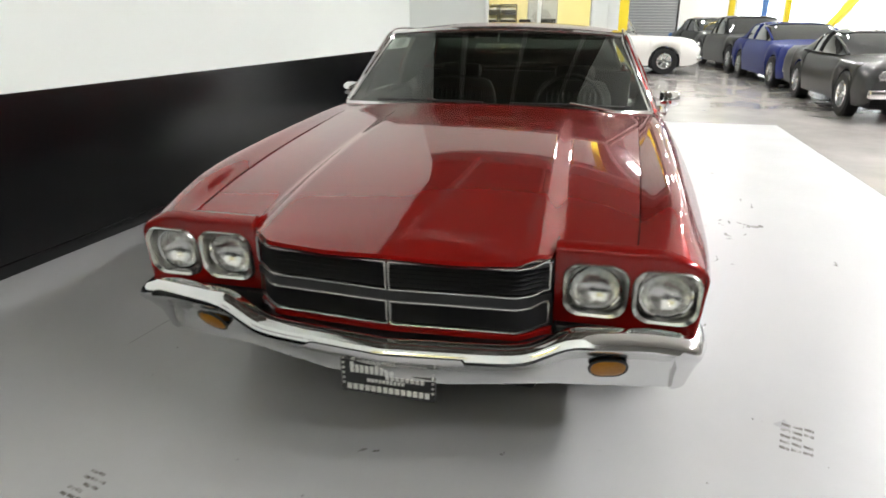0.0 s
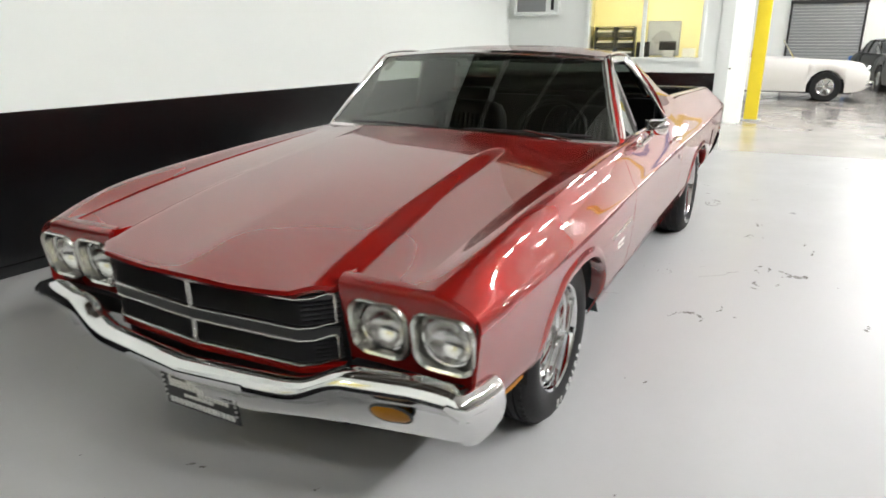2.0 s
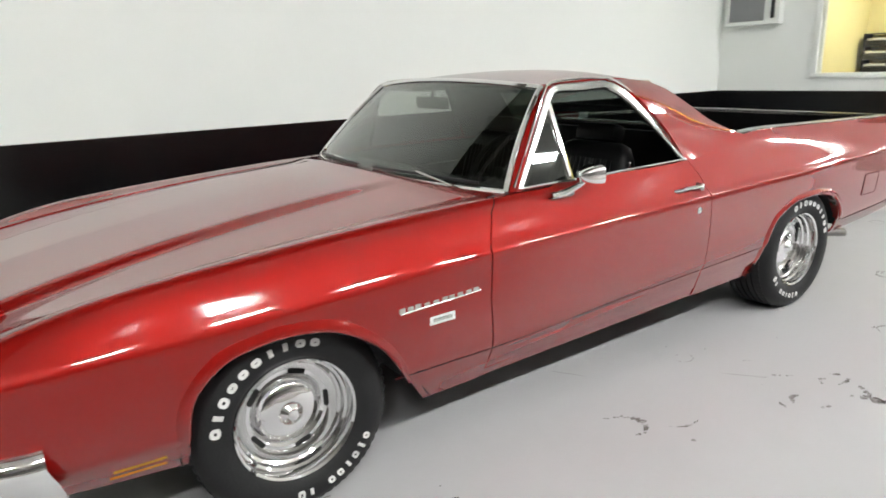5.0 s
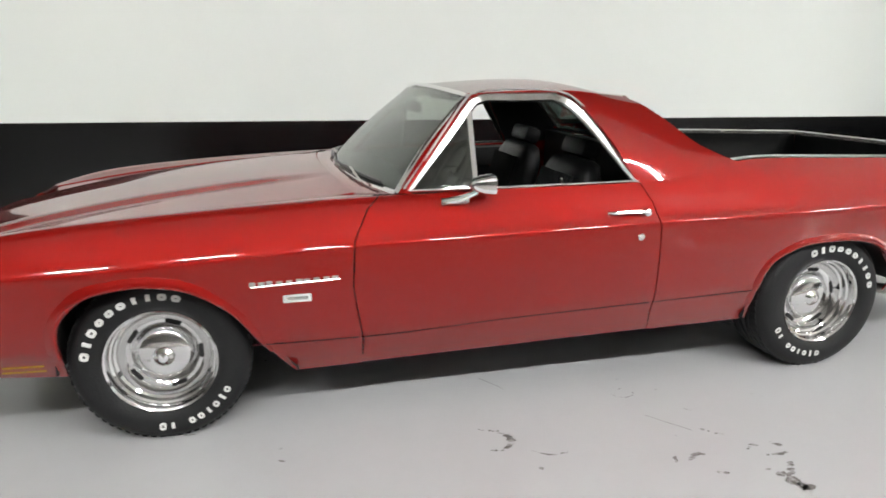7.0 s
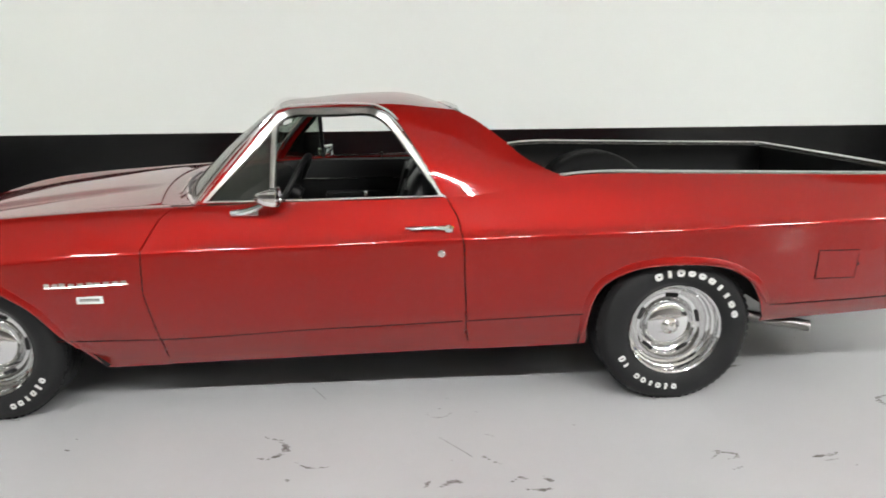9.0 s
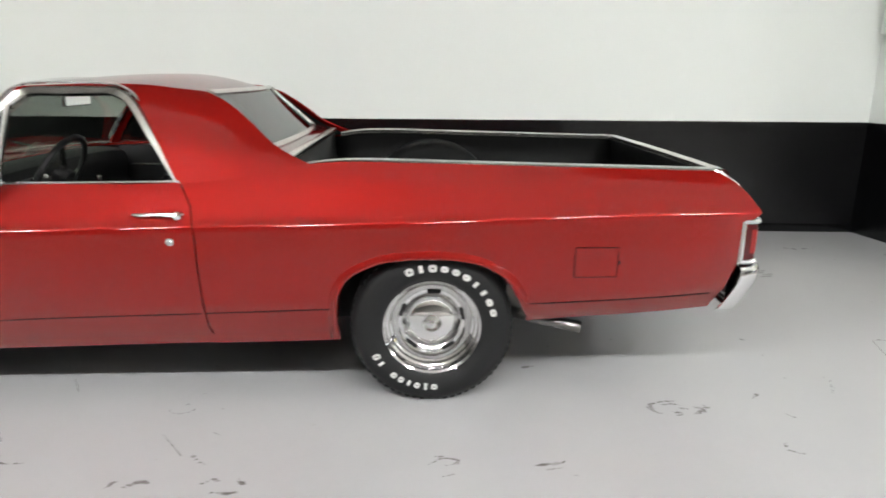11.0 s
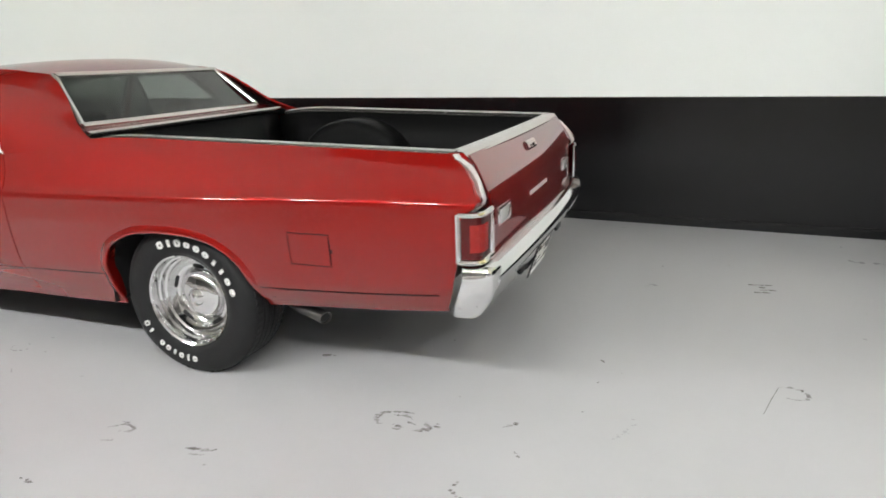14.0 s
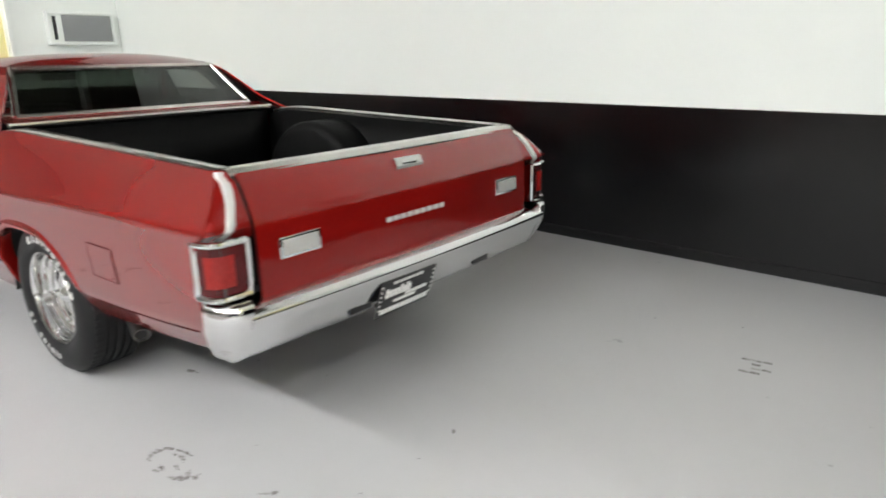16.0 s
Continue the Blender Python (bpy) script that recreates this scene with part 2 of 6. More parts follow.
        return self.grid(P, closed=closed)

    def slab(self, poly, axis, lo, hi, m=None):
        """A flat polygon pushed along an axis: poly of pairs in the other two axes, in order."""
        n = len(poly)
        other = [i for i in range(3) if i != axis]
        V = []
        for h in (lo, hi):
            for a, b in poly:
                q = [0, 0, 0]
                q[axis], q[other[0]], q[other[1]] = h, a, b
                V.append(tuple(m @ Vector(q)) if m is not None else q)
        F = [tuple(range(n))[::-1], tuple(range(n, 2 * n))] + [(i, (i + 1) % n, n + (i + 1) % n, n + i) for i in range(n)]
        return self.add(V, F)

    def mirror(self):
        k = len(self.v)
        self.v += [(x, -y, z) for x, y, z in self.v]
        self.f += [tuple(i + k for i in f[::-1]) for f in self.f]
        return self


def link(name, mesh, mat, parent=None, sharp=35, solid=0.0, label="", weld=0.0, crisp=True):
    me = bpy.data.meshes.new(name)
    if isinstance(mesh, Mesh):
        me.from_pydata(mesh.v, [], mesh.f)
    else:
        mesh.to_mesh(me)
        mesh.free()
    bm = bmesh.new()
    bm.from_mesh(me)
    if weld:
        bmesh.ops.remove_doubles(bm, verts=bm.verts[:], dist=weld)
    bmesh.ops.recalc_face_normals(bm, faces=bm.faces[:])
    bm.to_mesh(me)
    bm.free()
    me.polygons.foreach_set("use_smooth", [True] * len(me.polygons))
    me.set_sharp_from_angle(angle=radians(sharp))
    me.materials.append(mat)
    ob = new(name, me)
    if parent is not None:
        ob.parent = parent
        ob.matrix_parent_inverse = parent.matrix_world.inverted()
    if solid:
        mod = ob.modifiers.new("thickness", "SOLIDIFY")
        mod.thickness, mod.offset = solid, 0.0
        if crisp:
            mod = ob.modifiers.new("edges", "EDGE_SPLIT")
            mod.split_angle = radians(80)
    if label:
        ob["label"] = label
    return ob


def part(name, mesh, mat, parent, label="", **kw):
    return link(name, mesh, mat, parent, label=label, **kw)


def thing(name, label, category, group="", kind="", at=(0, 0, 0)):
    ob = new(name)
    ob.location = at
    ob.empty_display_size = 0.1
    bpy.context.view_layer.update()
    return tagged(ob, label, category, group, kind)


def setting(name, mesh, mat, label, category, **kw):
    return tagged(link(name, mesh, mat, **kw), label, category, "", "structure")


# ---- the place ----
TURN = Matrix.Rotation(radians(-3.05), 4, "Z")
WALL = Matrix.Translation((0, 2.573, 0)) @ TURN          # origin on the long wall, x along it, y behind it
CX0, CX1 = -3.53, 6.83                                    # ends of the long wall, along it
HALL_H = 6.8
BAY_H = 4.6                                               # the bay's walls stand free under the hall ceiling


def boxed(lo, hi, m=WALL, bevel=0.0):
    return Mesh().box(lo, hi, m, bevel)


setting("floor", Mesh().box((-16, -24, -0.2), (34, 12, 0.0)), CONCRETE, "polished brown-grey concrete showroom floor", "floor")
setting("floor_painted", Mesh().slab([(-9.0, -2.9), (7.3, -2.9), (7.16, -0.5), (6.9, 2.7), (-9.0, 3.4)], 2, 0.0005, 0.004), FLOORGREY, "light grey painted bay floor with dark scuff marks", "floor")
BAND = 0.982
setting("wall_long", boxed((CX0, 0, BAND), (CX1, 0.15, 6.0)), WALLWHITE, "smooth white painted upper wall of the bay", "wall")
setting("wall_long_wainscot", boxed((CX0, -0.004, 0), (CX1, 0.15, BAND)), WALLBLACK, "semi-gloss black painted lower wall of the bay", "wall")
setting("baseboard", boxed((CX0, -0.014, 0), (CX1, -0.004, 0.075), bevel=0.003), WALLBLACK, "thin black baseboard along the bay wall", "baseboard")

# end wall beyond the tailgate, with an office window in it
END = Matrix.Translation((7.14, -0.51, 0)) @ Matrix.Rotation(math.atan2(2.72, -0.34) - math.pi / 2, 4, "Z")  # y along it to the long wall, x behind it
EL = 2.742
WY0, WY1, WZ0, WZ1 = 0.225, 1.63, 1.17, 1.985


def wall_with_window(name, m, y0, y1, wy0, wy1, wz0, wz1, label):
    g = Mesh()
    for lo, hi in (((0, y0, BAND), (0.14, wy0, BAY_H)), ((0, wy1, BAND), (0.14, y1, BAY_H)), ((0, wy0, BAND), (0.14, wy1, wz0)), ((0, wy0, wz1), (0.14, wy1, BAY_H))):
        g.box(lo, hi, m)
    setting(name, g, WALLWHITE, label, "wall")
    setting(name + "_wainscot", Mesh().box((-0.004, y0, 0), (0.14, y1, BAND), m), WALLBLACK, "black painted lower part of the end wall", "wall")


def office_window(m, wy0, wy1, wz0, wz1, name, label):
    w = tagged(new(name), label, "window", "", "structure")
    f = Mesh()
    t, d = 0.05, 0.03
    for lo, hi in (((-d, wy0 - t, wz0 - t), (0.10, wy1 + t, wz0)), ((-d, wy0 - t, wz1), (0.10, wy1 + t, wz1 + t)),
                   ((-d, wy0 - t, wz0), (0.10, wy0, wz1)), ((-d, wy1, wz0), (0.10, wy1 + t, wz1))):
        f.box(lo, hi, m, 0.004)
    part("window_frame", f, WALLWHITE, w)
    mid = (wy0 + wy1) / 2
    part("mullion", Mesh().box((0.0, mid - 0.025, wz0), (0.07, mid + 0.025, wz1), m, 0.004), WALLWHITE, w)
    for a, b in ((wy0, mid - 0.025), (mid + 0.025, wy1)):
        p = part("pane", Mesh().box((0.035, a, wz0), (0.041, b, wz1), m), CLEAR, w)
        p.visible_shadow = False


CLEAR = glass("clear_glass", (0.95, 0.96, 0.95))
wall_with_window("wall_end", END, 0.0, EL, WY0, WY1, WZ0, WZ1, "white painted end wall with an office window")
office_window(END, WY0, WY1, WZ0, WZ1, "window_1", "white framed sliding office window with a yellow room behind")

# facing end wall, in front of the car
FRONT = WALL @ Matrix.Translation((CX0, 0, 0)) @ Matrix.Rotation(math.pi, 4, "Z")  # y runs away from the long wall, x behind it
wall_with_window("wall_front", FRONT, 0.0, 4.6, 1.36, 2.9, 1.22, 2.3, "white painted end wall behind the start of the walk")
office_window(FRONT, 1.36, 2.9, 1.22, 2.3, "window_2", "white framed office window with a warm lit room behind")
setting("wall_front_room", Mesh().box((1.2, 0, 0), (1.3, 4.6, 3.2), FRONT), OFFICE, "yellow painted wall of the room behind", "wall")

# office block beyond the end wall
OFF = END
OD, OY = 2.6, 1.97
setting("wall_office_side", Mesh().box((0.14, -0.14, 0), (3.4, 0.0, BAY_H), OFF), WALLWHITE, "white side wall of the office block", "wall")
setting("wall_office_corner", Mesh().box((-0.012, -0.15, 0), (0.14, 0.0, BAY_H), OFF, 0.004), WALLWHITE, "white corner trim at the end wall's open edge", "wall")
setting("wall_office_back", Mesh().box((OD, 0.0, 0), (OD + 0.1, OY, 3.2), OFF), OFFICE, "yellow painted back wall of the office", "wall")
setting("wall_office_far", Mesh().box((0.14, OY, 0), (OD + 0.1, OY + 0.1, 3.2), OFF), OFFICE, "yellow painted side wall of the office", "wall")
setting("office_ceiling", Mesh().box((0.14, 0.0, 2.75), (OD, OY, 2.85), OFF), CEIL, "plain white office ceiling", "ceiling")
setting("office_partition", Mesh().box((0.14, OY + 0.1, 0), (OD, 2.74, 3.2), OFF), CEIL, "plain partition beside the office", "wall")
setting("front_room_ceiling", Mesh().box((0.14, 0, 2.75), (1.3, 4.6, 2.85), FRONT), CEIL, "plain white ceiling of the front room", "ceiling")


# Fill light: panels added out of view to brighten the yellow rooms.
def room_fill_light(m, x, y):
    ob = thing("room_fill_light", "unseen square white panel light added to brighten the room", "ceiling light", "office panel lights")
    part("frame", Mesh().box((x - 0.32, y - 0.32, 2.70), (x + 0.32, y + 0.32, 2.75), m, 0.008), CEIL, ob)
    part("diffuser", Mesh().box((x - 0.29, y - 0.29, 2.692), (x + 0.29, y + 0.29, 2.70), m), ROOMFILL, ob)


# door in the office block's side, beside the open edge
side_door = tagged(new("door_1"), "white flush door in a white frame in the office block's side", "door", "", "structure")
for lo, hi in (((0.95, -0.175, 0), (1.03, -0.14, 2.12)), ((1.89, -0.175, 0), (1.97, -0.14, 2.12)), ((0.95, -0.175, 2.12), (1.97, -0.14, 2.20))):
    part("door_frame", Mesh().box(lo, hi, END, 0.006), CEIL, side_door)
part("leaf", Mesh().box((1.04, -0.162, 0.012), (1.88, -0.142, 2.11), END, 0.003), WALLWHITE, side_door)
part("glazed_slot", Mesh().box((1.66, -0.168, 1.10), (1.78, -0.160, 1.85), END, 0.003), GREYMETAL, side_door, "narrow grey glazed slot")
part("door_handle", Mesh().tube([END @ Vector((1.12, -0.16, 1.0)), END @ Vector((1.12, -0.21, 1.0)), END @ Vector((1.24, -0.21, 1.0))], 0.011, 8), BRUSHED, side_door, "steel lever handle")
room_fill_light(END, 1.4, 0.9)
room_fill_light(FRONT, 0.7, 2.1)


def air_conditioner(m, y0, y1, z0, z1, flip, label):
    """A wall unit in a boxed white frame; flip puts its control strip at the low end."""
    ob = thing("air_conditioner", label, "air conditioner", "wall air conditioners")
    f = Mesh()
    t, d = 0.035, 0.11
    for lo, hi in (((-d, y0, z0), (0, y1, z0 + t)), ((-d, y0, z1 - t), (0, y1, z1)), ((-d, y0, z0 + t), (0, y0 + t, z1 - t)), ((-d, y1 - t, z0 + t), (0, y1, z1 - t))):
        f.box(lo, hi, m, 0.004)
    part("frame", f, WALLWHITE, ob, "white boxed frame")
    a, b = y0 + t, y1 - t
    c = a + 0.13 if not flip else b - 0.13
    part("body", Mesh().box((-d + 0.02, a, z0 + t), (0, b, z1 - t), m, 0.004), WALLWHITE, ob)
    g0, g1 = (c, b) if not flip else (a, c)
    g = part("grille", Mesh().box((-d + 0.008, g0 + 0.01, z0 + t + 0.01), (-d + 0.022, g1 - 0.01, z1 - t - 0.01), m, 0.004), GREYMETAL, ob, "grey slatted air grille")
    n = 12
    for k in range(n):
        z = z0 + t + 0.02 + k * (z1 - z0 - 2 * t - 0.04) / n
        part("slat", Mesh().box((-d + 0.001, g0 + 0.014, z), (-d + 0.009, g1 - 0.014, z + 0.008), m), GREYMETAL, g)
    s0, s1 = (a + 0.03, c - 0.06) if not flip else (c + 0.06, b - 0.03)
    part("control_strip", Mesh().box((-d + 0.012, s0, z0 + t + 0.03), (-d + 0.022, s1, z1 - t - 0.03), m, 0.003), GRILLE, ob, "dark control strip")


air_conditioner(END, 2.04, 2.65, 1.71, 2.075, False, "grey wall air conditioner in a white boxed frame")
air_conditioner(FRONT, 0.10, 0.93, 1.52, 1.935, True, "weathered grey wall air conditioner in a white boxed frame")

# office things
counter = thing("counter", "pale office counter along the yellow wall", "counter")
part("worktop", Mesh().box((OD - 0.55, 0.02, 1.06), (OD - 0.002, OY - 0.002, 1.10), END, 0.006), CEIL, counter)
for yy in (0.05, 0.95, 1.90):
    part("leg", Mesh().box((OD - 0.5, yy, 0.0), (OD - 0.45, yy + 0.05, 1.06), END), CEIL, counter)


def organiser(y0, y1):
    ob = thing("letter_tray", "black stacked letter tray with papers on the counter", "letter tray", "letter trays")
    part("side", Mesh().box((OD - 0.34, y0, 1.10), (OD - 0.02, y0 + 0.012, 1.60), END), GRILLE, ob)
    part("side", Mesh().box((OD - 0.34, y1 - 0.012, 1.10), (OD - 0.02, y1, 1.60), END), GRILLE, ob)
    for k in range(4):
        z = 1.10 + k * 0.163
        part("shelf", Mesh().box((OD - 0.34, y0 + 0.012, z), (OD - 0.02, y1 - 0.012, z + 0.012), END), GRILLE, ob)
        if k < 3:
            part("drawer", Mesh().box((OD - 0.335, y0 + 0.02, z + 0.012), (OD - 0.05, y1 - 0.02, z + 0.085), END, 0.004), GRILLE, ob)
            part("paper", Mesh().box((OD - 0.33, y0 + 0.04, z + 0.086), (OD - 0.06, y1 - 0.04, z + 0.115), END), LETTER, ob)


organiser(1.58, 1.90)
organiser(1.26, 1.56)
poster = thing("poster", "grey framed picture of a vehicle on the yellow wall", "picture")
part("frame", Mesh().box((OD - 0.02, 0.56, 1.14), (OD - 0.001, 1.08, 1.69), END, 0.004), GREYMETAL, poster)
part("print", Mesh().box((OD - 0.024, 0.58, 1.16), (OD - 0.019, 1.06, 1.67), END), PRINTGREY, poster)
part("print_shape", Mesh().slab([(0.64, 1.36), (0.72, 1.31), (0.95, 1.33), (1.02, 1.40), (0.96, 1.47), (0.86, 1.55), (0.72, 1.50)], 0, OD - 0.028, OD - 0.0235, END), GREYMETAL, poster)
for nm, lo, hi, mat, lab in (("speaker", (OD - 0.30, 1.02, 1.10), (OD - 0.10, 1.22, 1.36), GRILLE, "small black box speaker on the counter"), ("monitor", (OD - 0.36, 0.60, 1.23), (OD - 0.30, 0.86, 1.37), GRILLE, "small black monitor on the counter"), ("carton", (OD - 0.40, 0.62, 1.10), (OD - 0.10, 0.80, 1.23), PRINTGREY, "pale grey carton under a monitor on the counter"), ("carton", (OD - 0.3, 0.30, 1.10), (OD - 0.08, 0.50, 1.26), CEIL, "white carton on the counter")):
    ob = thing(nm, lab, nm)
    part("body", Mesh().box(lo, hi, END, 0.008), mat, ob)
    part("face", Mesh().box((lo[0] - 0.004, lo[1] + 0.02, lo[2] + 0.02), (lo[0], hi[1] - 0.02, hi[2] - 0.02), END), mat, ob)

# the hall
setting("wall_far", Mesh().box((27.0, -24, 0), (27.2, 12, HALL_H)), WALLWHITE, "pale far wall of the showroom hall", "wall")
# Three unseen walls added to close the hall, greyed to lessen bounced light.
setting("wall_right", Mesh().box((-16, -24.2, 0), (27, -24, HALL_H)), HALLWALL, "unseen grey side wall added to cut fill light in the hall", "wall")
setting("wall_back", Mesh().box((-16.2, -24, 0), (-16, 12, HALL_H)), HALLWALL, "unseen grey wall added to close the hall and cut fill light", "wall")
setting("wall_left", Mesh().box((-16, 12, 0), (27, 12.2, HALL_H)), HALLWALL, "unseen grey wall added behind the offices to cut fill light", "wall")
# Unseen ceiling, pale over the hall to brighten it and the paint's reflections.
setting("ceiling", Mesh().box((-16.2, -24.2, HALL_H), (27.2, -1.8, HALL_H + 0.2)), HALLCEIL, "unseen pale hall ceiling that brightens the hall and reflections", "ceiling")
setting("ceiling_bay", Mesh().box((-16.2, -1.8, HALL_H), (27.2, 12.2, HALL_H + 0.2)), BAYCEIL, "dark grey ceiling over the bay", "ceiling")
ceiling_steel = Mesh()
for y in np.arange(-1.2, 11.0, 1.5):
    ceiling_steel.box((-16.2, y - 0.05, HALL_H - 0.22), (27.2, y + 0.05, HALL_H))
for x in np.arange(-14.0, 27.0, 6.0):
    ceiling_steel.box((x - 0.12, -1.8, HALL_H - 0.5), (x + 0.12, 12.0, HALL_H - 0.001))
setting("ceiling_beams", ceiling_steel, HALLWALL, "grey steel purlins and beams under the bay ceiling", "beams")


def strip_light(glow):
    ob = thing("high_bay_light", "long white high-bay light, unseen, hung from the hall ceiling", "ceiling light", "high-bay lights")
    part("housing", Mesh().box((-0.62, -0.15, 0.03), (0.62, 0.15, 0.10), bevel=0.01), CEIL, ob)
    part("diffuser", Mesh().box((-0.45, -0.10, 0.0), (0.45, 0.10, 0.03), bevel=0.01), glow, ob)
    for x in (-0.5, 0.5):
        part("hanger", Mesh().tube([(x, 0, 0.08), (x, 0, 1.0)], 0.006, 6), GREYMETAL, ob)
    return ob


ROW = [(x, -6.6) for x in (-3.3, -1.15, 1.0, 3.15, 5.3, 7.45, 9.6)]
# Unseen lamps added to brighten the hall; only the first follows a reflection.
HALL_ADDED = [(10.6, -1.5)] + [(x, y) for y in (-8.5, -13.0, -19.0) for x in (15.0, 20.0, 24.0)] + [(x, 1.5) for x in (14.0, 18.0, 22.0)] + [(x, -4.2) for x in (14.0, 18.0, 22.0, 25.0)]
for places, glow in ((ROW, TUBE), (HALL_ADDED, FARTUBE)):
    first = strip_light(glow)
    first.matrix_basis = pose(*places[0], HALL_H - 1.0)
    for x, y in places[1:]:
        copy_thing(first, pose(x, y, HALL_H - 1.0))

# columns, bracing and the far wall
def column(name, label, lo, hi, mat):
    ob = thing(name, label, "column")
    part("shaft", Mesh().box(lo, hi, bevel=0.01), mat, ob)
    part("base_plate", Mesh().box((lo[0] - 0.06, lo[1] - 0.06, 0.0), (hi[0] + 0.06, hi[1] + 0.06, 0.02)), GREYMETAL, ob)


column("steel_column", "yellow painted steel column at the office corner", (11.05, -0.86, 0.0), (11.25, -0.64, HALL_H), YELLOW)
setting("wall_office_end", Mesh().box((10.45, -0.60, 0), (11.0, -0.10, BAY_H)), WALLWHITE, "white boxed end of the office block", "wall")
column("steel_column", "yellow steel column far down the hall", (24.0, -4.75, 0), (24.2, -4.55, HALL_H), YELLOW)
column("steel_column", "yellow steel column far down the hall", (24.0, -6.60, 0), (24.2, -6.40, HALL_H), YELLOW)
column("steel_column", "blue steel column far down the hall", (25.0, -6.05, 0), (25.25, -5.85, HALL_H), BLUESTEEL)
column("steel_column", "blue steel column far down the hall", (25.0, -6.75, 0), (25.2, -6.58, HALL_H), BLUESTEEL)
brace = thing("diagonal_brace", "yellow diagonal steel brace far down the hall", "brace")
part("beam", Mesh().tube([(25.0, -7.3, 0.0), (25.0, -11.5, 5.6)], 0.16, 4), YELLOW, brace)
part("foot", Mesh().box((24.8, -7.5, 0.0), (25.2, -7.1, 0.02)), GREYMETAL, brace)

rolldoor = thing("roll_up_door", "grey ribbed roll-up steel door in the far wall", "door")
for k in range(24):
    part("slat", Mesh().box((26.94, -3.05, 0.02 + k * 0.11), (26.985, -0.72, 0.122 + k * 0.11), bevel=0.008), GREYMETAL, rolldoor)
for y in (-3.12, -0.72):
    part("jamb", Mesh().box((26.90, y, 0), (26.995, y + 0.07, 2.74)), GRILLE, rolldoor)
part("head_box", Mesh().box((26.88, -3.14, 2.66), (26.995, -0.64, 2.80)), GRILLE, rolldoor)
# Emissive panes for the overbright white band; their glow also fills the hall.
for k, (y0, y1) in enumerate(((-9.0, -5.3), (-13.2, -9.4), (-17.4, -13.6))):
    w = tagged(new("window_%d" % (k + 3)), "bright glowing window band in the far wall", "window", "", "structure")
    part("pane", Mesh().box((26.95, y0, 0.5), (26.97, y1, 2.4)), PANEGLOW, w)
    for y in np.linspace(y0, y1, 5):
        part("mullion", Mesh().box((26.93, y - 0.03, 0.45), (26.995, y + 0.03, 2.45)), WALLWHITE, w)
    for z in (0.45, 2.4):
        part("rail", Mesh().box((26.93, y0, z), (26.995, y1, z + 0.05)), WALLWHITE, w)


